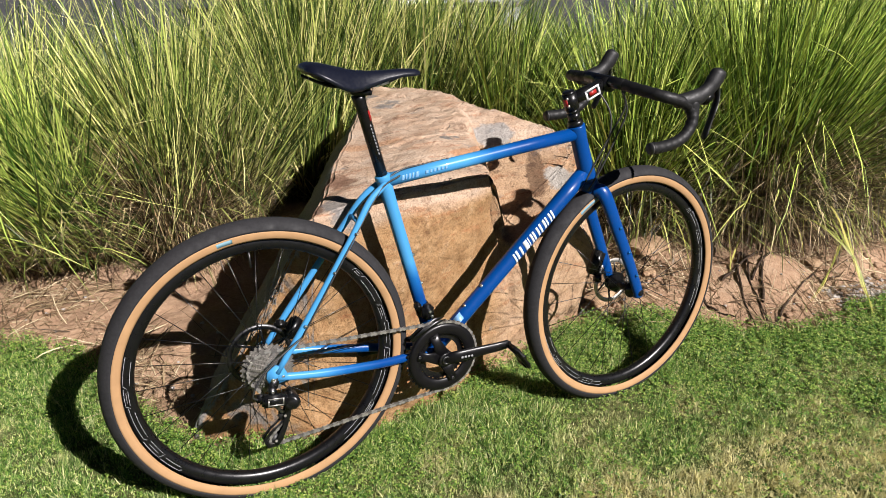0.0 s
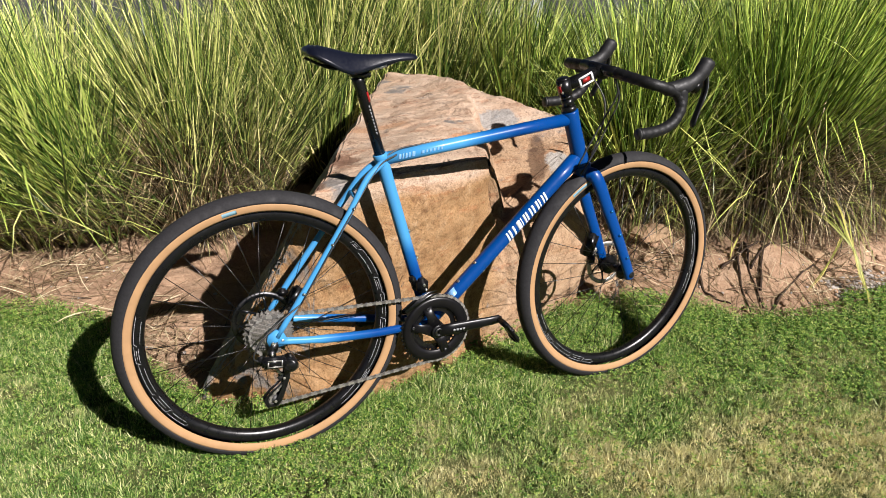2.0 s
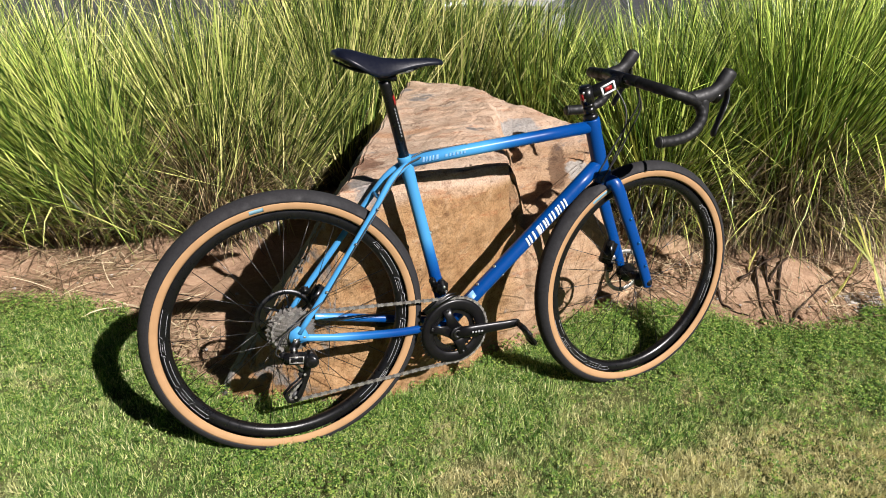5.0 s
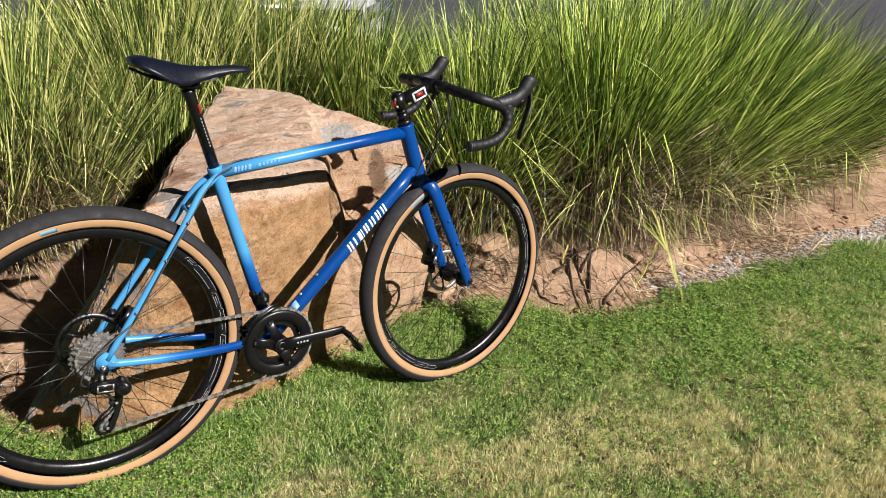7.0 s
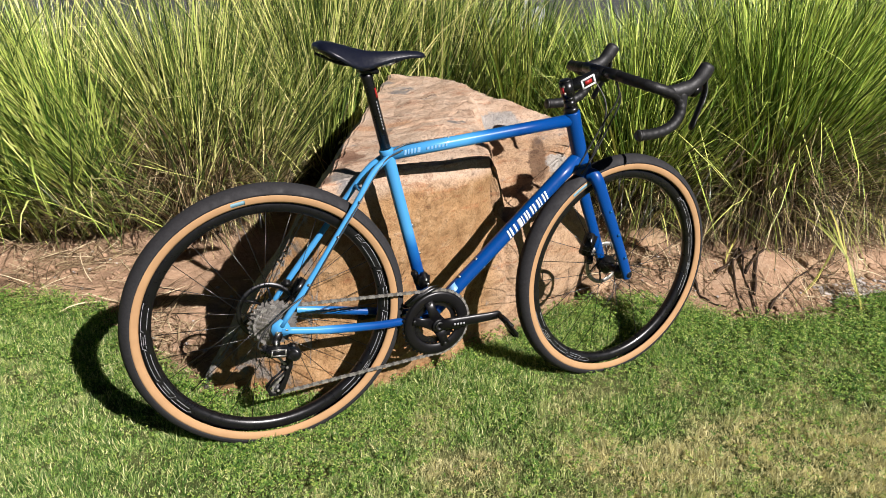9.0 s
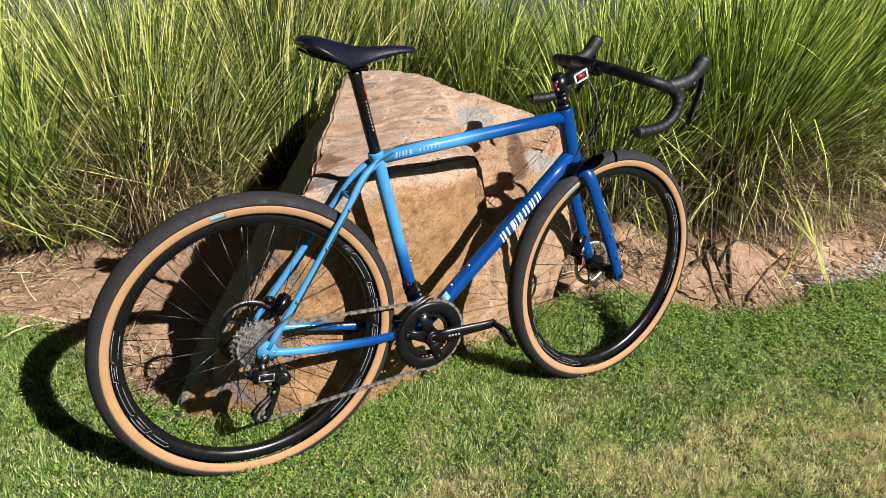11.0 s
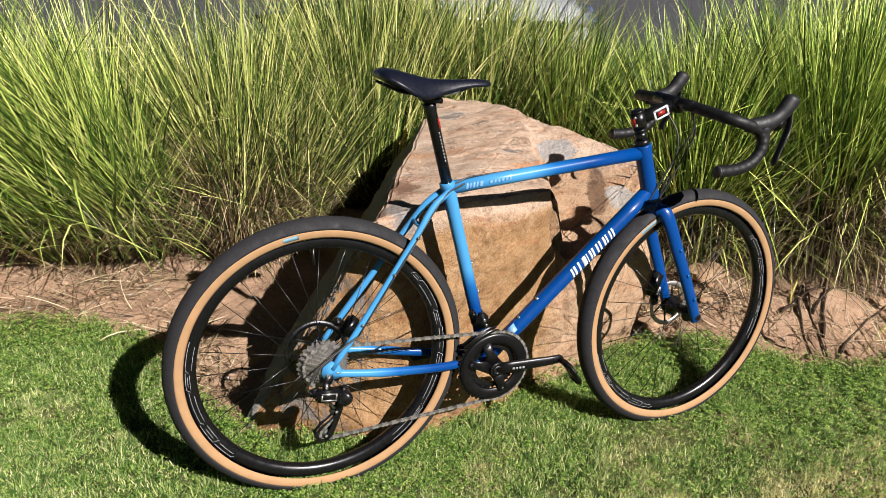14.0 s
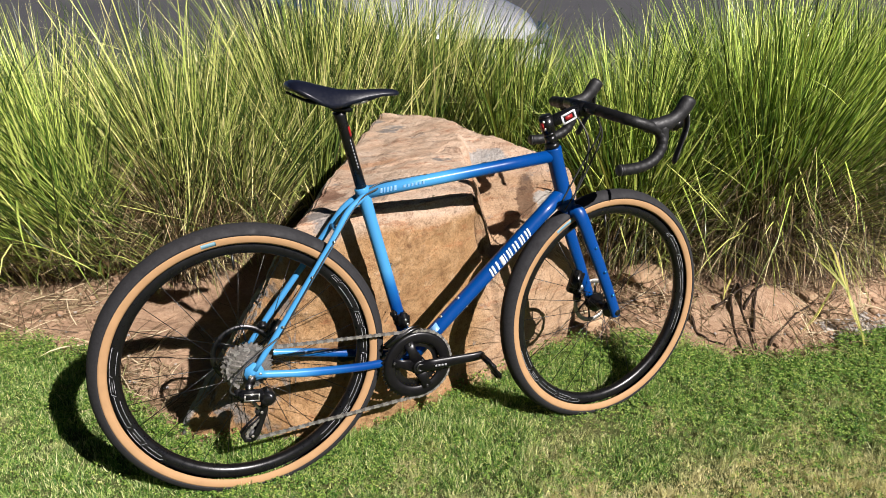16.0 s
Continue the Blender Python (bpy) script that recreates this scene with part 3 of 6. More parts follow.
# ---- the boulder ----
def build_boulder():
    foot = [(-0.10, 0.50, -0.12), (-0.185, 0.26, -0.12), (0.12, 0.10, -0.12), (0.30, 0.09, -0.12), (0.75, 0.25, -0.12), (1.17, 0.38, -0.12), (1.30, 0.5, -0.12), (1.2, 1.5, -0.12), (0.45, 1.63, -0.12), (0.8, 1.75, -0.12)]
    face = [(-0.08, 0.50, 0.0), (-0.165, 0.262, 0.0), (0.12, 0.108, 0.2), (0.30, 0.105, 0.22), (0.74, 0.245, 0.15), (1.2, 0.37, 0.1), (1.25, 0.385, 0.28), (1.29, 0.45, 0.22), (1.22, 1.3, 0.3)]
    top = [(0.15, 0.125, 0.658), (0.30, 0.155, 0.672), (0.40, 0.19, 0.678), (0.69, 0.245, 0.668), (1.08, 0.43, 0.650), (1.22, 0.53, 0.638), (1.13, 0.70, 0.648), (1.03, 1.0, 0.683), (1.0, 1.48, 0.635), (0.87, 1.58, 0.618)]
    bm = bmesh.new()
    for p in foot + face + top:
        bm.verts.new(p)
    hull = bmesh.ops.convex_hull(bm, input=bm.verts)
    loose = [v for v in bm.verts if not v.link_faces]
    bmesh.ops.delete(bm, geom=loose, context="VERTS")
    bmesh.ops.dissolve_limit(bm, angle_limit=radians(4), verts=bm.verts, edges=bm.edges)
    bmesh.ops.bevel(bm, geom=bm.edges[:], offset=0.024, segments=3, affect="EDGES", clamp_overlap=True)
    bmesh.ops.triangulate(bm, faces=bm.faces)
    for limit in (0.25, 0.12, 0.06, 0.03, 0.015, 0.0095):
        long = [e for e in bm.edges if e.calc_length() > limit]
        bmesh.ops.subdivide_edges(bm, edges=long, cuts=1)
        bmesh.ops.triangulate(bm, faces=[f for f in bm.faces if len(f.verts) > 3])
    # finer along the rim between the top and the shaded side
    rim_a, rim_d = Vector((0.15, 0.125, 0.658)), Vector((0.72, 1.455, -0.04)).normalized()
    for limit in (0.006, 0.004):
        near = []
        for e in bm.edges:
            m = (e.verts[0].co + e.verts[1].co) / 2 - rim_a
            if e.calc_length() > limit and (m - rim_d * m.dot(rim_d)).length < 0.035:
                near.append(e)
        bmesh.ops.subdivide_edges(bm, edges=near, cuts=1)
        bmesh.ops.triangulate(bm, faces=[f for f in bm.faces if len(f.verts) > 3])
    bm.normal_update()
    for v in bm.verts:
        p, n = v.co.copy(), v.normal.copy()
        m = p - rim_a
        rough = min(1, (m - rim_d * m.dot(rim_d)).length / 0.06) ** 2
        d = 0.016 * noise.noise(p * 4.5) + 0.010 * noise.noise(p * 12) + rough * (0.0035 * noise.noise(p * 31) + 0.0022 * noise.noise(p * 75))
        # bedding steps in the split face
        s = p.z * 9 + p.x * 1.2 + 0.8 * noise.noise(p * 3)
        d += 0.003 * (abs((s % 1) - 0.5) - 0.25) * (1 if n.y < -0.5 else 0.3)
        cut = 0.0
        # the crack that runs forward over the top and down the face, the stone right of it set back
        xc = (0.740 + 0.25 * (0.62 - p.z) if p.z < 0.63 else 0.735 + 0.33 * max(0, p.y - 0.25)) + 0.018 * noise.noise(p * 9)
        if p.y < 1.0 and n.y < 0.3:
            gap = p.x - xc
            d -= 0.030 * math.exp(-(gap / 0.011) ** 2) * (1 if p.y < 0.7 else 0) * (1 if p.z > 0.35 else max(0, p.z / 0.35))
            w = min(1, max(0, gap / 0.03)) * min(1, max(0, (1.3 - p.x) / 0.1))
            cut = w * max(0, 0.455 + 3.0 * (p.z - 0.5) - 0.9 * (p.x - 0.9) - p.y) / 3.29
        # a thin bedding crack across the top
        if n.z > 0.6 and 0.42 < p.x < 0.88:
            d -= 0.010 * math.exp(-((p.y - 0.61 - 0.03 * noise.noise(p * 6)) / 0.008) ** 2)
        v.co = p + n * d + Vector((0.274, 0.304, -0.912)) * cut
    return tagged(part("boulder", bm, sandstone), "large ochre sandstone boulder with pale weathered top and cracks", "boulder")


boulder = build_boulder()

# ---- the bicycle ----
LEAN = -5.08
R_WHEEL, R_RIM, BASE = 0.345, 0.3165, 1.071
bicycle = tagged(new("bicycle"), "blue gravel bicycle with tan-wall tyres leaning on the boulder", "bicycle")
bicycle.rotation_euler = (radians(LEAN), 0, 0)

HEAD = math.radians(71.5)
AXIS = Vector((-math.cos(HEAD), 0, math.sin(HEAD)))
AXIS_FOOT = Vector((0.905, 0, 0.70))
STEER = Matrix.Translation(AXIS_FOOT) @ Matrix.Rotation(radians(4.0), 4, AXIS) @ Matrix.Translation(-AXIS_FOOT)


CLAMP = Vector((0.950, 0, 0.943))
BAR_STEER = Matrix.Translation(AXIS_FOOT) @ Matrix.Rotation(radians(2.4), 4, AXIS) @ Matrix.Translation(CLAMP - AXIS_FOOT + Vector((0, 0, 0.007))) @ Matrix.Rotation(radians(2.8), 4, "X") @ Matrix.Translation(-CLAMP)


def steered(geo):
    return moved(geo, lambda v: STEER @ v)


def bar_steered(geo):
    return moved(geo, lambda v: BAR_STEER @ v)


def on_axis(z, y=0.0):
    return Vector((0.905 + (0.70 - z) * 0.3346, y, z))


def seat_line(z, y=0.0):
    return Vector((0.258 + (0.96 - z) * 0.273, y, z))


BB = seat_line(0.283)


def build_wheel(name, centre, turn, drive, label):
    """Rim, tyre, spokes, hub and brake disc about the y axis; turn moves it to its place."""
    c = Vector(centre)
    put = lambda g: moved(g, turn)
    rim_prof = [(0.3165, -0.0135), (0.3150, -0.0145), (0.3015, -0.0150), (0.2930, -0.0125), (0.2885, -0.006), (0.2875, 0.0), (0.2885, 0.006), (0.2930, 0.0125),
                (0.3015, 0.0150), (0.3150, 0.0145), (0.3165, 0.0135), (0.3120, 0.011), (0.3120, -0.011)]
    wheel = part(name, put(lathe(rim_prof, c, 96, closed=True)), carbon, bicycle, label)
    r0, rt = 0.3330, 0.0272
    for s in (1, -1):
        prof = [(r0 + rt * math.cos(b), s * rt * math.sin(b)) for b in (math.radians(v) for v in (126, 116, 106, 97, 88, 79))]
        inner = [(r - 0.0015 * (r - r0) / rt, y * 0.93) for r, y in reversed(prof)]
        part("tyre_sidewall", put(lathe(prof + inner, c, 96, closed=True)), sidewall, wheel, "tan rubber sidewall")
    outer = []
    for v in range(-81, 82, 9):
        b = math.radians(v)
        knob = 0.0006 if (v // 9) % 2 else 0.0
        outer.append((r0 + (rt + 0.0010 + knob) * math.cos(b), (rt + 0.0010 + knob) * math.sin(b)))
    inner = [(r0 + (rt - 0.003) * math.cos(math.radians(v)), (rt - 0.003) * math.sin(math.radians(v))) for v in (78, 36, 0, -36, -78)]
    verts, faces = lathe(outer + inner, c, 240, closed=True)
    n = len(outer) + len(inner)
    for i, v in enumerate(verts):
        k, j = divmod(i, n)
        if j < len(outer) and (k + (j % 2) * 1) % 2 and j not in (0, 1, 8, 9, 10, 17, 18):
            d = Vector((v.x - c.x, 0, v.z - c.z)).normalized()
            verts[i] = v - d * 0.0011
    part("tyre_tread", put((verts, faces)), tread_rubber, wheel, "dark grey file tread rubber")
    # hub
    hub = lathe([(0.009, -0.066), (0.0115, -0.060), (0.0115, -0.038), (0.026, -0.034), (0.026, -0.030), (0.015, -0.024), (0.014, 0.02), (0.030, 0.030), (0.030, 0.034),
                 (0.018, 0.040), (0.018, 0.055), (0.010, 0.066)], c, 32)
    part("hub", put(hub), blue_anodised if drive else black_metal, wheel, "blue anodised hub" if drive else "black hub")
    for k in range(28):
        a = 2 * math.pi * k / 28
        s = -1 if k % 2 else 1
        lead = 0.9 if (k // 2) % 2 else -0.9
        rh = 0.028
        p = c + Vector((rh * math.cos(a + lead), s * 0.032, rh * math.sin(a + lead)))
        q = c + Vector((0.287 * math.cos(a), s * 0.002, 0.287 * math.sin(a)))
        part("spoke", put(sweep([p, q], 0.00095, 5)), black_metal, wheel)
    # brake disc on the far side
    y = 0.052
    big = 0.080 if drive else 0.070
    ring = lathe([(big, y), (big, y + 0.0018), (big - 0.013, y + 0.0018), (big - 0.013, y)], c, 48, closed=True)
    arms = []
    for k in range(6):
        a = k * math.pi / 3
        arms.append(sweep([c + Vector((0.024 * math.cos(a), y + 0.001, 0.024 * math.sin(a))), c + Vector(((big - 0.010) * math.cos(a + 0.45), y + 0.001, (big - 0.010) * math.sin(a + 0.45)))], 0.0035, 6, 0.3, (0, 1, 0)))
    carrier = disc(0.028, y - 0.002, y + 0.003, c, 24, hole=0.012)
    part("brake_disc", put(ring), dark_steel if drive else dull_steel, wheel, "steel brake disc")
    part("disc_carrier", put(carrier), black_metal, wheel)
    for arm in arms:
        part("disc_arm", put(arm), black_metal, wheel)
    # plain stepped outline marks on the rim side
    for first, last in ((-55, 42), (162, 224)) if drive else ((-26, 42), (196, 254)):
        lines, b, step = [], first, 0
        while b < last:
            end = min(b + (13.0, 8.0, 16.0, 10.0)[step % 4], last)
            high, low = (0.3122, 0.3122, 0.3085)[step % 3], (0.2985, 0.3030, 0.2985)[step % 3]
            lines.append([(high, b + (end - b) * k / 6) for k in range(7)])
            lines.append([(low, b + (end - b) * (0.15 + 0.85 * k / 6)) for k in range(7)])
            if step % 2:
                lines.append([((high + low) / 2, b + (end - b) * (0.25 + 0.6 * k / 4)) for k in range(5)])
            lines.append([(high, end), (low if step % 2 else (high + low) / 2, end + 1.2)])
            b, step = end + 1.2, step + 1
        marks = [sweep([c + Vector((r * math.cos(math.radians(q)), -0.0150, r * math.sin(math.radians(q)))) for r, q in line], 0.00055, 4) for line in lines]
        part("rim_mark", put(join(*marks)), outline_pale, wheel, "thin pale outline mark")
    # valve
    d = Vector((math.cos(1.62), 0, math.sin(1.62)))
    part("valve", put(sweep([c + d * 0.288, c + d * 0.255, c + d * 0.248], [0.003, 0.003, 0.002], 8)), black_metal, wheel)
    # pale label on the sidewall
    lab = lathe([(0.3235, -0.0262), (0.3330, -0.0281), (0.3330, -0.0268), (0.3235, -0.0250)], c, 8, True, (math.radians(99 if drive else 112), math.radians(105 if drive else 128)))
    part("tyre_label", put(lab), label_blue, wheel, "small pale blue label")
    return wheel


still = lambda v: v
rear_wheel = build_wheel("rear_wheel", (0, 0, R_WHEEL), still, True, "rear wheel with deep black rim")
front_wheel = build_wheel("front_wheel", (BASE, 0, R_WHEEL), lambda v: STEER @ v, False, "front wheel with deep black rim")

# frame
head = sweep([on_axis(0.842), on_axis(0.838), on_axis(0.80), on_axis(0.73), on_axis(0.692), on_axis(0.688)], [0.0225, 0.0238, 0.0220, 0.0225, 0.0250, 0.0240], 24)
frame_part = part("bike_frame", head, paint_deep, bicycle, "steel frame in lacquer fading from light to deep blue")
TT0, TT1 = Vector((0.322, 0, 0.756)), Vector((0.868, 0, 0.820))
part("top_tube", sweep([TT0, TT0.lerp(TT1, 0.3), TT0.lerp(TT1, 0.7), TT1], [0.0165, 0.0164, 0.0168, 0.0176], 20), paint_top, frame_part)
DT1 = on_axis(0.715)
part("down_tube", sweep([BB, BB.lerp(DT1, 0.2), BB.lerp(DT1, 0.85), DT1], [0.0198, 0.0200, 0.0206, 0.0214], 22), paint_deep, frame_part)
part("seat_tube", sweep([BB, seat_line(0.40), seat_line(0.68), seat_line(0.735), seat_line(0.763), seat_line(0.765)], [0.0168, 0.0163, 0.0163, 0.0174, 0.0182, 0.0172], 20), paint_seat, frame_part)
part("bottom_bracket", disc(0.0215, -0.036, 0.036, BB, 28), paint_deep, frame_part)
for s in (-1, 1):
    stay = curve_points([Vector((0.012, s * 0.066, 0.352)), Vector((0.10, s * 0.058, 0.475)), Vector((0.215, s * 0.038, 0.638)), Vector((0.268, s * 0.022, 0.715)), seat_line(0.752, s * 0.014)], 16)
    part("seat_stay", sweep(stay, [0.0075] * 3 + [0.0082] * 14, 14), paint_light, frame_part)
    chain = curve_points([Vector((0.012, s * 0.066, 0.340)), Vector((0.13, s * 0.064, 0.322)), Vector((0.27, s * 0.048, 0.303)), Vector((0.345, s * 0.034, 0.295)), Vector((0.43, s * 0.026, 0.284))], 16)
    part("chain_stay", sweep(chain, [0.0095] * 4 + [0.0115] * 13, 14, 0.85, (0, 1, 0)), paint_stay, frame_part)
    out = [(0.028, 0.362), (0.010, 0.372), (-0.010, 0.360), (-0.014, 0.345), (-0.010, 0.332), (0.010, 0.326), (0.034, 0.330), (0.036, 0.345)]
    drop = part("dropout", plate(out, s * 0.066 - 0.0045, s * 0.066 + 0.0045), paint_light, frame_part)
    part("dropout_bolt", join(disc(0.0048, s * 0.0705, s * 0.0735, (0.000, 0, 0.338), 12), disc(0.0048, s * 0.0705, s * 0.0735, (0.024, 0, 0.341), 12)), steel, frame_part, "steel bolts")
part("stay_bridge", sweep([Vector((0.238, -0.032, 0.672)), Vector((0.238, 0.032, 0.672))], 0.006, 12), paint_light, frame_part)
part("seat_collar", sweep([seat_line(0.756), seat_line(0.758), seat_line(0.768), seat_line(0.770)], [0.0178, 0.0188, 0.0188, 0.0176], 24), paint_light, frame_part)


# plain pale blocks where the down tube and the top tube are lettered
def tube_blocks(name, a, b, radius, start, pitch, height, widths, mat, around=0.0, lift=0.0008, thick=0.0012):
    """Slanted pale blocks laid on the drive side of a tube."""
    d = (b - a).normalized()
    up = Vector((-d.z, 0, d.x))
    geos = []
    pos = start
    for w, gap in widths:
        rows = []
        for e in range(5):
            ang = (e / 4 - 0.5) * height / radius + around
            side = Vector((0, -math.cos(ang), 0)) + up * math.sin(ang)
            slant = (e / 4 - 0.5) * height * 0.25
            for u in (pos, pos + w):
                rows.append(a + d * (u + slant) + side * (radius + lift))
        n = len(rows)
        inner = [r + (r - (a + d * ((r - a).dot(d)))).normalized() * -thick for r in rows]
        faces = [(2 * i, 2 * i + 1, 2 * i + 3, 2 * i + 2) for i in range(4)]
        faces += [(2 * i, 2 * i + 2, n + 2 * i + 2, n + 2 * i) for i in range(4)] + [(2 * i + 1, n + 2 * i + 1, n + 2 * i + 3, 2 * i + 3) for i in range(4)]
        geos.append((rows + inner, faces))
        pos += w + gap
    return part(name, join(*geos), mat, frame_part, "plain white blocks")


tube_blocks("tube_mark", BB, DT1, 0.0205, 0.318, 0.03, 0.025, [(0.0060, 0.0040), (0.0070, 0.0085), (0.0065, 0.0105), (0.0130, 0.0035), (0.0030, 0.0075), (0.0062, 0.0030), (0.0060, 0.0090), (0.0062, 0.0052), (0.0062, 0.0085), (0.0068, 0.0035), (0.0050, 0.0085), (0.0055, 0.0045), (0.0060, 0.0)], white_paint, 0.15)
tube_blocks("tube_mark", TT0, TT1, 0.0166, 0.032, 0.02, 0.012, [(0.007, 0.003), (0.004, 0.004), (0.006, 0.003), (0.005, 0.004), (0.009, 0.014)], faint_paint, 0.1)
tube_blocks("tube_mark", TT0, TT1, 0.0166, 0.094, 0.02, 0.007, [(0.008, 0.004), (0.006, 0.004), (0.006, 0.004), (0.007, 0.004), (0.006, 0.004), (0.006, 0.0)], faint_paint, 0.1)
tube_blocks("tube_badge", BB, DT1, 0.0201, 0.088, 0.03, 0.020, [(0.026, 0.0)], faint_paint, 0.75)
for p, d in ((seat_line(0.475), Vector((0.96, -0.2, 0.25))), (seat_line(0.555), Vector((0.96, -0.2, 0.25)))):
    part("bottle_bolt", sweep([p + d * 0.014, p + d * 0.020], 0.0042, 10), steel, frame_part)
for u in (0.22, 0.33):
    p = BB.lerp(DT1, u)
    d = Vector((-0.70, -0.25, 0.68))
    part("bottle_bolt", sweep([p + d * 0.016, p + d * 0.022], 0.0042, 10), steel, frame_part)
p = BB.lerp(DT1, 0.33)
part("bottle_bolt", sweep([p + Vector((0.5, -0.6, -0.6)) * 0.017, p + Vector((0.5, -0.6, -0.6)) * 0.022], 0.0042, 10), steel, frame_part)

# fork
fork = part("fork", steered(sweep([on_axis(0.688), on_axis(0.684), on_axis(0.660), on_axis(0.640)], [0.0250, 0.0262, 0.0265, 0.0180], 24)), paint_deep, bicycle, "deep blue straight-legged fork")
for s in (-1, 1):
    leg = curve_points([on_axis(0.662, s * 0.016), Vector((0.935, s * 0.040, 0.652)), Vector((0.975, s * 0.050, 0.560)), Vector((1.025, s * 0.056, 0.450)), Vector((1.066, s * 0.060, 0.352)), Vector((1.072, s * 0.060, 0.332))], 22)
    rad = [0.0212 - 0.0066 * (i / 22) for i in range(23)]
    part("fork_leg", steered(sweep(leg, rad, 18, 0.72, (0, 1, 0))), paint_deep, fork)
    part("axle_end", steered(join(disc(0.010, s * 0.066, s * 0.072, (BASE, 0, R_WHEEL), 16), disc(0.005, s * 0.072, s * 0.0735, (BASE, 0, R_WHEEL), 12))), black_metal, fork)
    for t in (0.42, 0.56, 0.70):
        q = Vector(leg[int(22 * t)]) + Vector((0.002, s * 0.0140, 0))
        part("fork_bolt", steered(sweep([q, q + Vector((0, s * 0.003, 0))], 0.0042, 10)), blue_anodised, fork)
# front brake on the far leg
part("front_brake", steered(join(block((0.035, 0.030, 0.075), (1.005, 0.055, 0.415), Matrix.Rotation(0.35, 3, "Y")), block((0.02, 0.02, 0.03), (1.012, 0.052, 0.365)))), black_metal, bicycle, "black disc brake caliper")

# headset, spacers, stem
part("headset", sweep([on_axis(0.842), on_axis(0.850), on_axis(0.856)], [0.0200, 0.0205, 0.0170], 22), black_metal, bicycle)
part("spacer_stack", join(sweep([on_axis(0.8565), on_axis(0.8755)], 0.0160, 20), sweep([on_axis(0.8765), on_axis(0.884)], 0.0160, 20)), black_metal, bicycle, "black headset spacers")
CL = Vector((0.950, 0, 0.943))
stem = part("stem", steered(join(sweep([on_axis(0.886), on_axis(0.926)], 0.0190, 20), sweep([on_axis(0.908) + Vector((0.012, 0, 0.004)), CL - Vector((0.012, 0, 0.004))], [0.0165, 0.0175], 18),
                                 sweep([CL + Vector((0, -0.023, 0)), CL + Vector((0, 0.023, 0))], 0.0205, 20))), black_metal, bicycle, "black alloy stem")
part("stem_bolt", steered(join(*[disc(0.004, -0.001, 0.004, on_axis(z) + Vector((-0.016, -0.012, 0)), 10) for z in (0.893, 0.913)])), steel, stem)
sm = Vector((0.895, -0.0172, 0.9245))
rot = Matrix.Rotation(-0.40, 3, "Y")
part("stem_mark", steered(join(block((0.044, 0.002, 0.005), sm + rot @ Vector((0, 0, 0.0115)), rot), block((0.044, 0.002, 0.005), sm + rot @ Vector((0, 0, -0.0115)), rot),
                               block((0.006, 0.002, 0.026), sm + rot @ Vector((0.021, 0, 0)), rot), block((0.006, 0.002, 0.026), sm + rot @ Vector((-0.021, 0, 0)), rot))), white_paint, stem, "white outlined plain mark")
part("stem_mark", steered(block((0.024, 0.002, 0.011), sm, rot)), red_paint, stem, "red plain mark")
part("stem_mark", steered(block((0.002, 0.016, 0.018), on_axis(0.905) + Vector((-0.0192, -0.004, -0.004)), Matrix.Rotation(-0.32, 3, "Y"))), red_paint, stem, "red plain mark")
part("stem_cap", steered(sweep([on_axis(0.926), on_axis(0.931)], [0.0175, 0.0150], 20)), black_metal, stem)

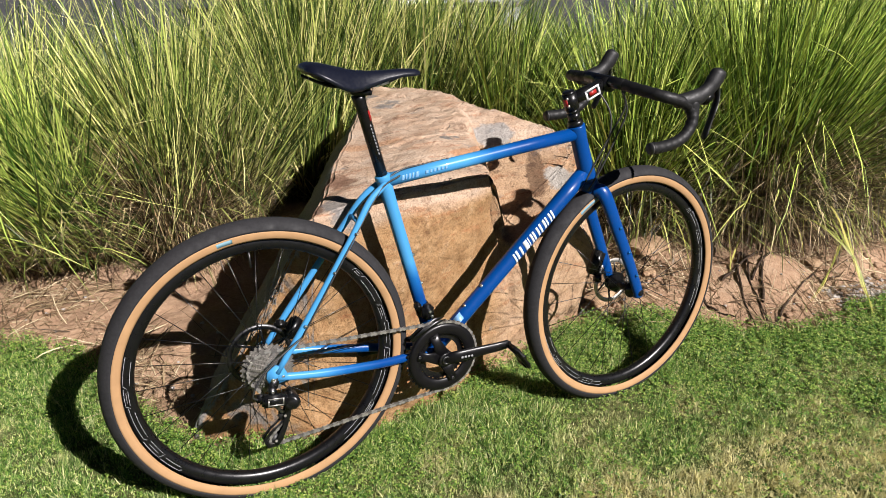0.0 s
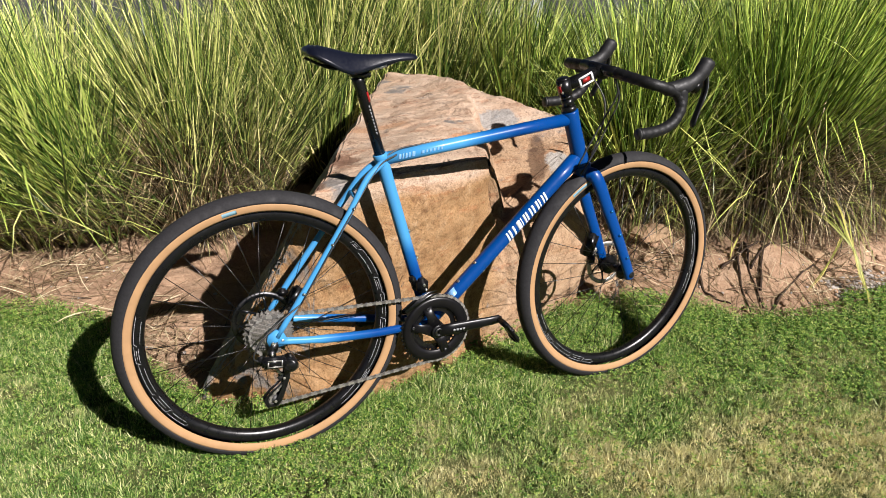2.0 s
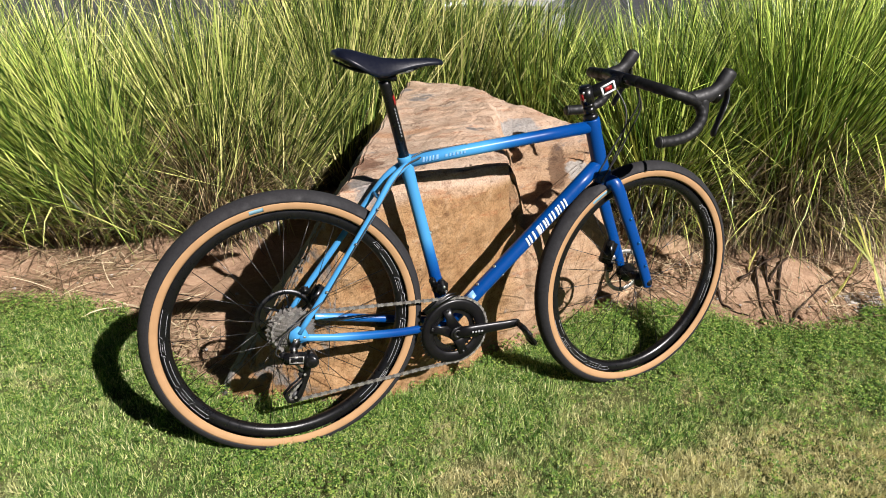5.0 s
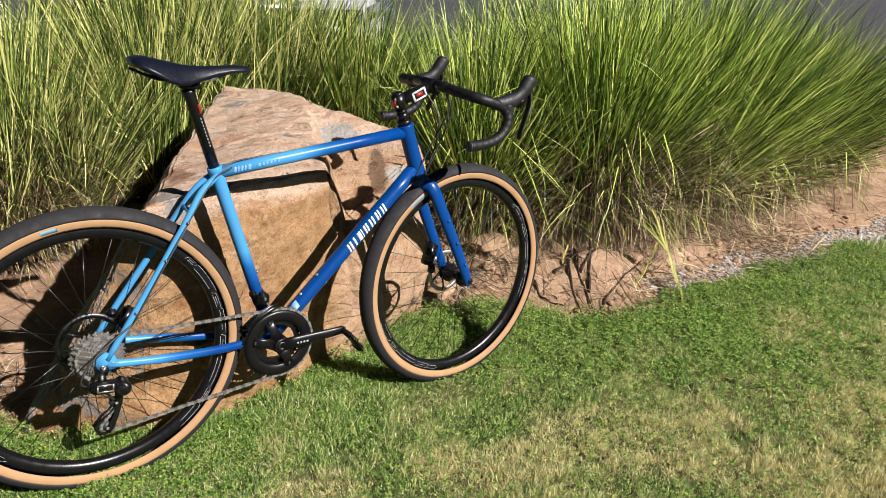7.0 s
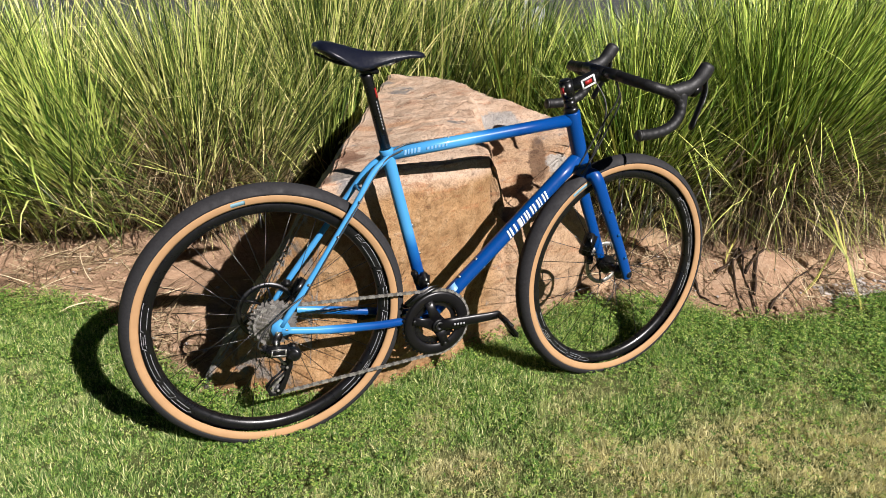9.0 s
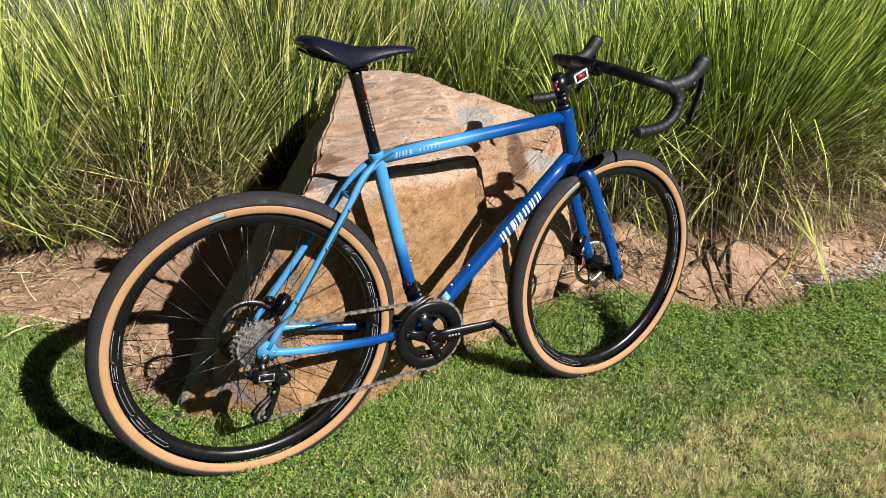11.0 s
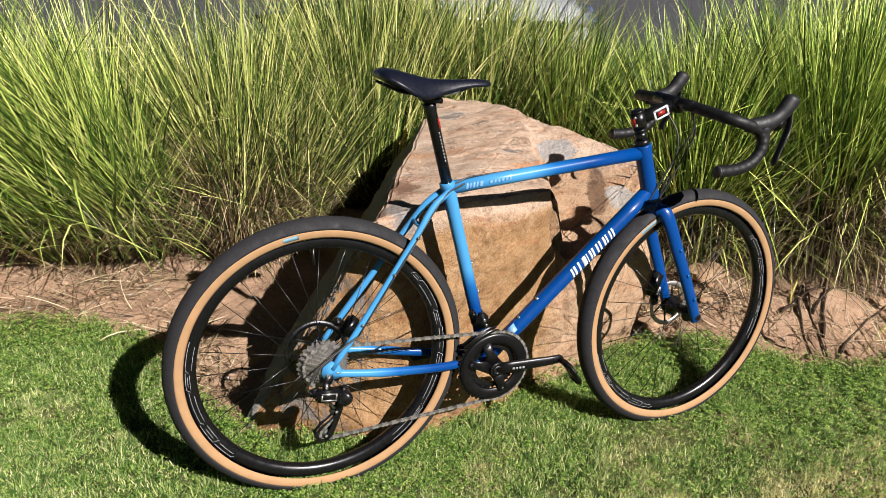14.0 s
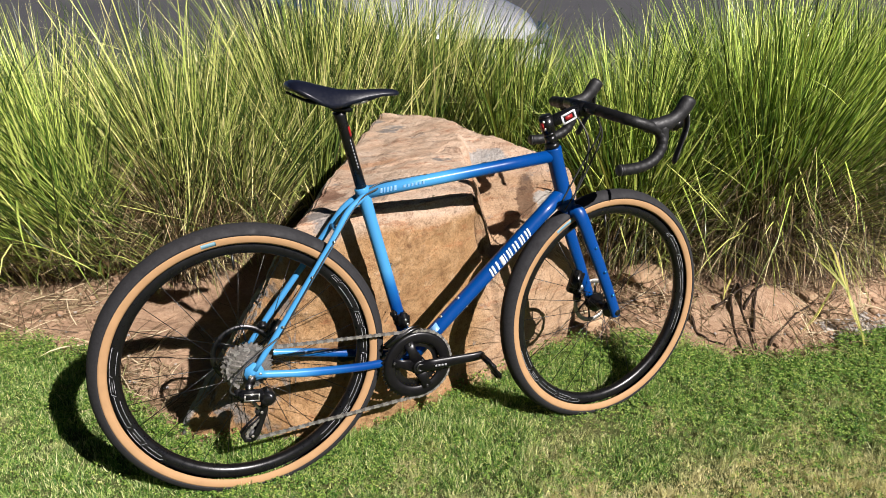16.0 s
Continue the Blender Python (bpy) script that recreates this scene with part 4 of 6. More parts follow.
# handlebar with tape, hoods and levers
bar = part("handlebar", bar_steered(sweep([CL + Vector((0, y, 0)) for y in (-0.075, -0.03, 0.03, 0.075)], 0.0150, 16)), black_metal, bicycle, "black drop handlebar")
for s in (-1, 1):
    tops = curve_points([CL + Vector((0, s * 0.052, 0)), CL + Vector((0.005, s * 0.115, -0.004)), Vector((0.972, s * 0.178, 0.932)), Vector((1.008, s * 0.196, 0.922)), Vector((1.052, s * 0.198, 0.904)), Vector((1.064, s * 0.206, 0.872)),
                         Vector((1.046, s * 0.209, 0.838)), Vector((1.012, s * 0.212, 0.820)), Vector((0.970, s * 0.214, 0.813)), Vector((0.926, s * 0.215, 0.812))], 72)
    rad = [0.0142 + 0.0008 * ((i // 2) % 2) for i in range(73)]
    part("bar_tape", bar_steered(sweep(tops, rad, 16)), tape, bar, "ribbed black bar tape")
    part("bar_plug", bar_steered(sweep([tops[-1], tops[-1] + (tops[-1] - tops[-2]).normalized() * 0.004], [0.0155, 0.0135], 16)), black_plastic, bar)
    hood_line = curve_points([Vector((1.014, s * 0.192, 0.917)), Vector((1.050, s * 0.196, 0.918)), Vector((1.088, s * 0.199, 0.928)), Vector((1.116, s * 0.200, 0.948)), Vector((1.136, s * 0.200, 0.975)), Vector((1.144, s * 0.200, 0.990))], 24)
    hr = [0.0160 + 0.0055 * math.sin(min(1, i / 8) * math.pi / 2) - 0.0030 * math.sin(max(0, min(1, (i - 8) / 8)) * math.pi) for i in range(25)]
    for i, k in ((21, 0.97), (22, 0.90), (23, 0.74), (24, 0.34)):
        hr[i] *= k
    part("brake_hood", bar_steered(sweep(hood_line, hr, 20, 0.86, (0, 1, 0))), hood_rubber, bar, "dark grey rubber brake hood")
    part("hood_skirt", bar_steered(sweep(curve_points([Vector((1.060, s * 0.199, 0.922)), Vector((1.064, s * 0.201, 0.900)), Vector((1.067, s * 0.204, 0.880))], 8), [0.012, 0.0175, 0.0185, 0.0182, 0.0175, 0.0168, 0.0162, 0.0158, 0.0152], 16, 0.86, (0, 1, 0))), hood_rubber, bar)
    lever = curve_points([Vector((1.130, s * 0.203, 0.958)), Vector((1.137, s * 0.206, 0.920)), Vector((1.124, s * 0.211, 0.878)), Vector((1.104, s * 0.217, 0.834)), Vector((1.099, s * 0.219, 0.818))], 16)
    part("brake_lever", bar_steered(sweep(lever, [0.013, 0.0125] + [0.0100] * 8 + [0.010, 0.0105, 0.011, 0.011, 0.010, 0.008, 0.004], 12, 0.45, (1, 0, 0.2))), black_metal, bar, "black brake and shift lever")
    part("lever_edge", bar_steered(sweep([p + Vector((0.006, -s * 0.001 - 0.006, 0)) for p in lever[1:9]], 0.0013, 6)), steel, bar, "bright lever edge")
    part("lever_body", bar_steered(block((0.040, 0.024, 0.030), Vector((1.108, s * 0.201, 0.922)), Matrix.Rotation(-0.7, 3, "Y"), 0.3)), black_metal, bar)
cables = [[CL + Vector((0.008, -0.06, -0.014)), Vector((0.972, -0.052, 0.885)), Vector((0.945, -0.036, 0.815)), Vector((0.912, -0.026, 0.745)), Vector((0.885, -0.021, 0.690))],
          [CL + Vector((0.008, 0.06, -0.014)), Vector((0.985, 0.02, 0.86)), Vector((0.980, 0.015, 0.78)), Vector((0.955, 0.02, 0.70)), Vector((0.965, 0.05, 0.62)), Vector((1.0, 0.066, 0.50)), Vector((1.01, 0.062, 0.43))],
          [CL + Vector((0.010, -0.05, -0.014)), Vector((0.985, -0.046, 0.875)), Vector((0.962, -0.035, 0.800)), Vector((0.930, -0.028, 0.725)), Vector((0.895, -0.022, 0.665))]]
for c in cables:
    part("cable", sweep(curve_points(c, 28), 0.0024, 8), black_plastic, bar)

# seat post and saddle
post = part("seatpost", sweep([seat_line(0.760), seat_line(0.935), seat_line(0.948), seat_line(0.960)], [0.0136, 0.0136, 0.0150, 0.0165], 20), carbon, bicycle, "black seat post with a red band")
part("post_band", lathe([(0.0138, -0.012), (0.0144, -0.012), (0.0144, 0.012), (0.0138, 0.012)], (0, 0, 0), 10, True, (math.radians(-40), math.radians(60))), red_paint, post, "red band").matrix_basis = Matrix.Translation(seat_line(0.910)) @ Matrix.Rotation(radians(-15.3), 4, "Y") @ Matrix.Rotation(radians(90), 4, "X")
part("post_mark", join(*[block((0.0028, 0.0015, 0.0058), seat_line(0.890 - 0.0082 * k) + Vector((0.004, -0.0132, 0)), Matrix.Rotation(-0.27, 3, "Y")) for k in range(9)]), outline_grey, post, "small plain pale marks")
part("post_clamp", join(block((0.045, 0.046, 0.012), (0.262, 0, 0.966), Matrix.Rotation(0.05, 3, "Y")), block((0.040, 0.050, 0.010), (0.264, 0, 0.978), Matrix.Rotation(0.05, 3, "Y"), 0.3)), black_metal, post, "black rail clamp")


def saddle_ring(x, half, top, thick, drop):
    """One cross section of the saddle: crowned top, sides that turn down."""
    pts = []
    for k in range(24):
        a = 2 * math.pi * k / 24
        y, z = math.cos(a), math.sin(a)
        w = half * (abs(y) ** 0.75) * (1 if y > 0 else -1)
        if z >= 0:
            h = top - drop * abs(y) ** 2.6
        else:
            h = top - drop * abs(y) ** 2.6 - thick * abs(z) ** 0.5 * (1.0 - 0.3 * abs(y))
        pts.append((x, w, h))
    return pts


sections = [(0.104, 0.028, 1.030, 0.010, 0.006), (0.110, 0.050, 1.036, 0.020, 0.010), (0.125, 0.064, 1.040, 0.026, 0.018), (0.15, 0.070, 1.038, 0.030, 0.028), (0.18, 0.068, 1.031, 0.032, 0.036), (0.21, 0.058, 1.024, 0.034, 0.038),
            (0.24, 0.044, 1.018, 0.032, 0.032), (0.28, 0.031, 1.015, 0.026, 0.022), (0.32, 0.024, 1.015, 0.022, 0.014), (0.36, 0.021, 1.016, 0.019, 0.010), (0.39, 0.019, 1.015, 0.017, 0.009), (0.405, 0.014, 1.012, 0.013, 0.007), (0.411, 0.006, 1.008, 0.007, 0.003)]
saddle = part("saddle", loft([saddle_ring(0.409 - (0.411 - s[0]) * 0.90, s[1], s[2] - 0.005, s[3], s[4]) for s in sections]), saddle_skin, bicycle, "slim black saddle")
for s in (-1, 1):
    rail = curve_points([Vector((0.140, s * 0.030, 1.005)), Vector((0.185, s * 0.024, 0.986)), Vector((0.24, s * 0.022, 0.980)), Vector((0.30, s * 0.021, 0.981)), Vector((0.345, s * 0.014, 0.992)), Vector((0.375, s * 0.008, 1.002))], 20)
    part("saddle_rail", sweep(rail, 0.0034, 10), black_metal, saddle)
    part("rail_plate", sweep(rail[10:15], 0.0040, 10), steel, saddle, "bright rail stretch")

# cranks, rings, pedals
CR = BB
crank = part("crankset", join(disc(0.024, -0.036, -0.062, CR, 28), disc(0.019, -0.062, -0.072, CR, 28)), black_metal, bicycle, "black double crankset")
for teeth, r, y in ((48, 0.098, -0.049), (36, 0.066, -0.042)):
    verts, faces = [], []
    n = teeth * 4
    for side in (0, 1):
        for k in range(n):
            rr = r + (0.0028 if k % 4 in (1, 2) else -0.0022)
            a = 2 * math.pi * k / n
            verts += [CR + Vector((rr * math.cos(a), y + side * 0.0025, rr * math.sin(a))), CR + Vector((r * 0.74 * math.cos(a), y + side * 0.0025, r * 0.74 * math.sin(a)))]
    for k in range(n):
        l = (k + 1) % n
        for side in (0, 1):
            o = side * 2 * n
            faces.append((o + 2 * k, o + 2 * k + 1, o + 2 * l + 1, o + 2 * l))
        faces.append((2 * k, 2 * l, 2 * n + 2 * l, 2 * n + 2 * k))
        faces.append((2 * k + 1, 2 * n + 2 * k + 1, 2 * n + 2 * l + 1, 2 * l + 1))
    part("chainring", (verts, faces), black_metal, crank, smooth=False)
part("ring_cover", lathe([(0.063, -0.050), (0.0945, -0.0505), (0.0945, -0.0525), (0.087, -0.0545), (0.076, -0.0550), (0.066, -0.0535)], CR, 64, closed=True), crank_black, crank)
for k in range(4):
    a = radians(4 + 90 * k + (18 if k % 2 else -18))
    d = Vector((math.cos(a), 0, math.sin(a)))
    part("spider_arm", sweep([CR + d * 0.015 + Vector((0, -0.060, 0)), CR + d * 0.048 + Vector((0, -0.057, 0)), CR + d * 0.074 + Vector((0, -0.054, 0))], [0.019, 0.0120, 0.014], 12, 0.3, (0, 1, 0)), crank_black, crank)
    part("ring_bolt", disc(0.0048, -0.056, -0.0600, CR + d * 0.070, 10), dark_steel, crank, "grey bolt")
arm_d = Vector((0.173, 0, 0.014))
for s, sgn in ((-1, 1), (1, -1)):
    e = CR + arm_d * sgn
    arm = part("crank_arm", sweep([CR + Vector((0, s * 0.068, 0)), CR + arm_d * sgn * 0.25 + Vector((0, s * 0.071, 0)), CR + arm_d * sgn * 0.85 + Vector((0, s * 0.086, 0)), e + Vector((0, s * 0.087, 0)), e + arm_d.normalized() * sgn * 0.010 + Vector((0, s * 0.087, 0))],
                                  [0.0175, 0.0160, 0.0130, 0.0125, 0.005], 16, 0.5, (0, 1, 0)), crank_black, crank, "gloss black crank arm")
    spindle = sweep([e + Vector((0, s * 0.090, 0)), e + Vector((0, s * 0.104, 0)), e + Vector((0, s * 0.170, 0))], [0.008, 0.0075, 0.006], 12)
    body = join(spindle, block((0.066, 0.052, 0.010), e + Vector((0.006, s * 0.140, -0.012)), Matrix.Rotation(1.0, 3, "Y"), 0.3), block((0.018, 0.044, 0.017), e + Vector((0.020, s * 0.14, -0.034)), Matrix.Rotation(1.0, 3, "Y"), 0.3), block((0.014, 0.04, 0.016), e + Vector((-0.010, s * 0.14, 0.010)), Matrix.Rotation(1.0, 3, "Y"), 0.3))
    part("pedal", body, crank_black, crank, "black metal pedal")
part("crank_bolt", join(disc(0.0125, -0.072, -0.076, CR, 24, hole=0.006), ), dark_steel, crank, "grey crank bolt ring")
ux = arm_d.normalized()
part("crank_mark", join(*[block((0.0065, 0.001, 0.0062), CR + ux * (0.042 + 0.0085 * k) + Vector((0, -0.0815 - 0.0017 * k, -0.001))) for k in range(4)]), outline_grey, crank, "small plain grey marks")

# cassette
cass = None
for k in range(11):
    r = 0.062 - 0.0039 * k
    y = -0.022 - 0.0034 * k
    n = int(r * 2 * math.pi / 0.0127) * 4
    verts, faces = [], []
    for side in (0, 1):
        for i in range(n):
            rr = r + (0.0022 if i % 4 in (1, 2) else -0.0024)
            a = 2 * math.pi * i / n
            verts += [Vector((rr * math.cos(a), y - side * 0.0017, R_WHEEL + rr * math.sin(a))), Vector(((r - 0.011) * math.cos(a), y - side * 0.0017, R_WHEEL + (r - 0.011) * math.sin(a)))]
    for i in range(n):
        l = (i + 1) % n
        for side in (0, 1):
            o = side * 2 * n
            faces.append((o + 2 * i, o + 2 * i + 1, o + 2 * l + 1, o + 2 * l))
        faces.append((2 * i, 2 * l, 2 * n + 2 * l, 2 * n + 2 * i))
    if cass is None:
        cass = part("cassette", join((verts, faces), disc(0.019, -0.020, -0.062, (0, 0, R_WHEEL), 24)), cog_steel, bicycle, "silver steel cassette", smooth=False)
    else:
        part("sprocket", (verts, faces), cog_steel, cass, smooth=False)

# chain
C0 = Vector((0, -0.036, R_WHEEL))
GUIDE, TENSION = Vector((0.024, -0.047, 0.228)), Vector((-0.002, -0.047, 0.166))


def chain_line():
    pts = []
    for k in range(9):
        a = math.radians(75 + 130 * k / 8)
        pts.append(C0 + Vector((0.050 * math.cos(a), 0, 0.050 * math.sin(a))))
    back = [GUIDE + Vector((0.010 * math.cos(a), 0, 0.010 * math.sin(a))) for a in (math.radians(v) for v in (120, 60, 0, -50))]
    low = [TENSION + Vector((0.014 * math.cos(a), 0, 0.014 * math.sin(a))) for a in (math.radians(v) for v in (140, 190, 240, 285))]
    ring = [CR + Vector((0.098 * math.cos(a), -0.048, 0.098 * math.sin(a))) for a in (math.radians(v) for v in list(range(262, 451, 12)))]
    line = pts + back + low + ring + [pts[0]]
    out, step = [], 0.0127
    seg = [(line[i], line[i + 1]) for i in range(len(line) - 1)]
    left = 0.0
    for a, b in seg:
        n = (b - a).length
        while left < n:
            out.append((a + (b - a) * (left / n), (b - a).normalized()))
            left += step
        left -= n
    return out


plates, inner_links = [], []
for i, (p, d) in enumerate(chain_line()):
    w = 0.0055 if i % 2 else 0.0038
    up = d.cross(Vector((0, 1, 0))).normalized()
    for s in (-1, 1):
        ring = [p + d * (0.0085 * math.cos(t) * (1.0 if abs(math.cos(t)) > 0.3 else 1)) + up * (math.copysign((0, 0.0042, 0.0021)[round(abs(math.sin(t)) * 1.6)], math.sin(t))) + Vector((0, s * w * 0.5, 0)) for t in (k * math.pi / 4 for k in range(8))]
        inner = [q + Vector((0, s * 0.0011, 0)) for q in ring]
        (plates if i % 2 else inner_links).append((ring + inner, [tuple(range(8)), tuple(range(15, 7, -1))] + [(k, (k + 1) % 8, 8 + (k + 1) % 8, 8 + k) for k in range(8)]))
chain_part = part("chain", join(*plates), plate_steel, bicycle, "silver chain", smooth=False)
part("inner_chain", join(*inner_links), chain_steel, chain_part, "darker inner plates", smooth=False)

# rear derailleur
mech = part("rear_derailleur", join(block((0.058, 0.020, 0.030), (-0.004, -0.088, 0.296), Matrix.Rotation(0.12, 3, "Y"), 0.22), block((0.026, 0.018, 0.022), (-0.032, -0.078, 0.302), Matrix.Rotation(-0.3, 3, "Y"), 0.3)), black_metal, bicycle, "black rear derailleur")
part("derailleur_pivot", sweep([Vector((0.034, -0.058, 0.283)), Vector((0.036, -0.062, 0.283)), Vector((0.036, -0.096, 0.283)), Vector((0.034, -0.099, 0.283))], [0.012, 0.018, 0.018, 0.013], 22), black_metal, mech)
part("derailleur_hanger", join(plate([(-0.004, 0.340), (0.016, 0.340), (0.010, 0.318), (-0.002, 0.306), (-0.014, 0.312)], -0.066, -0.072), sweep([Vector((-0.006, -0.070, 0.316)), Vector((-0.006, -0.086, 0.316))], 0.0095, 16)), dark_steel, mech, "dark steel hanger")
part("derailleur_bolt", disc(0.0045, -0.086, -0.0885, (-0.006, 0, 0.316), 12), steel, mech, "bright bolt")
part("derailleur_mark", join(*[block((0.036, 0.001, 0.0035), (-0.003, -0.0986, z), Matrix.Rotation(0.12, 3, "Y")) for z in (0.3045, 0.288)] + [block((0.0035, 0.001, 0.016), (x, -0.0986, 0.296), Matrix.Rotation(0.12, 3, "Y")) for x in (-0.020, 0.014)]), dull_steel, mech, "plain grey outline plate")
GU, TE = Vector((0.024, 0, 0.228)), Vector((-0.002, 0, 0.166))
for y in (-0.055, -0.039):
    part("cage_plate", sweep([Vector((0.034, y, 0.276)), Vector((0.034, y, 0.250)), GU + Vector((0.006, y, 0)), GU.lerp(TE, 0.5) + Vector((0.010, y, 0)), TE + Vector((0.010, y, 0.004)), TE + Vector((0.000, y, -0.012))], [0.006, 0.0085, 0.0085, 0.0062, 0.0085, 0.006], 10, 0.15, (0, 1, 0)), black_metal, mech)
    part("cage_plate", sweep([GU + Vector((-0.006, y, -0.012)), GU.lerp(TE, 0.55) + Vector((-0.020, y, 0)), TE + Vector((-0.026, y, 0.008)), TE + Vector((-0.018, y, -0.010)), TE + Vector((0.0, y, -0.012))], [0.003, 0.0035, 0.005, 0.005, 0.004], 8, 0.2, (0, 1, 0)), black_metal, mech)
for c in (GU, TE):
    n = 22
    wheel_pts = [(c.x + (0.0165 if k % 2 else 0.0135) * math.cos(2 * math.pi * k / n), c.z + (0.0165 if k % 2 else 0.0135) * math.sin(2 * math.pi * k / n)) for k in range(n)]
    part("pulley", plate(wheel_pts, -0.0445, -0.0495), black_plastic, mech)
    part("pulley_bolt", disc(0.0042, -0.0555, -0.0575, c, 10), dull_steel, mech)
part("cable", sweep(curve_points([Vector((0.075, -0.070, 0.43)), Vector((0.020, -0.082, 0.400)), Vector((-0.030, -0.092, 0.362)), Vector((-0.052, -0.092, 0.322)), Vector((-0.040, -0.082, 0.302))], 24), 0.0024, 8), black_plastic, mech)

# front derailleur
fm = part("front_derailleur", join(block((0.030, 0.030, 0.042), seat_line(0.405) + Vector((0.004, -0.022, 0)), None, 0.25), sweep([seat_line(0.422), seat_line(0.392)], 0.0185, 20), block((0.016, 0.022, 0.020), seat_line(0.428) + Vector((-0.018, -0.024, 0)), None, 0.3)), black_metal, bicycle, "black and silver front derailleur")
part("cage_plate", join(plate([(0.350, 0.352), (0.385, 0.378), (0.425, 0.392), (0.450, 0.392), (0.41, 0.376), (0.36, 0.346)], -0.0555, -0.0570), plate([(0.350, 0.352), (0.385, 0.378), (0.425, 0.392), (0.450, 0.392), (0.41, 0.376), (0.36, 0.346)], -0.040, -0.0415)), dark_steel, fm, "dark steel chain guide")
part("derailleur_screw", join(disc(0.004, -0.036, -0.041, seat_line(0.412) + Vector((0.006, 0, 0)), 10), disc(0.004, -0.036, -0.041, seat_line(0.398) + Vector((0.008, 0, 0)), 10)), steel, fm, "bright screws")
# rear brake on the far side
part("rear_brake", join(block((0.060, 0.028, 0.034), (0.085, 0.060, 0.395), Matrix.Rotation(-0.9, 3, "Y"), 0.25), block((0.03, 0.02, 0.02), (0.055, 0.056, 0.415), None, 0.3)), black_metal, bicycle, "black disc brake caliper")
# cables along the stays
part("cable", sweep(curve_points([seat_line(0.745, -0.018) + Vector((0.03, -0.005, 0.025)), Vector((0.305, -0.022, 0.748)), Vector((0.268, -0.030, 0.705)), Vector((0.17, -0.058, 0.572)), Vector((0.075, -0.070, 0.43))], 26), 0.0022, 8), black_plastic, frame_part)
part("cable", sweep(curve_points([TT0 + Vector((0.16, 0.004, 0.033)), TT0 + Vector((0.09, 0.0, 0.028)), TT0 + Vector((0.03, -0.008, 0.022)), Vector((0.300, -0.012, 0.748)), Vector((0.262, -0.004, 0.700))], 20), 0.0022, 8), black_plastic, frame_part)
for p in (Vector((0.225, -0.046, 0.650)), Vector((0.165, -0.056, 0.568)), Vector((0.085, -0.069, 0.455)), TT0 + Vector((0.16, 0, 0.034))):
    part("cable_guide", block((0.008, 0.008, 0.006), p, None, 0.3), steel, frame_part, "small cable guide")

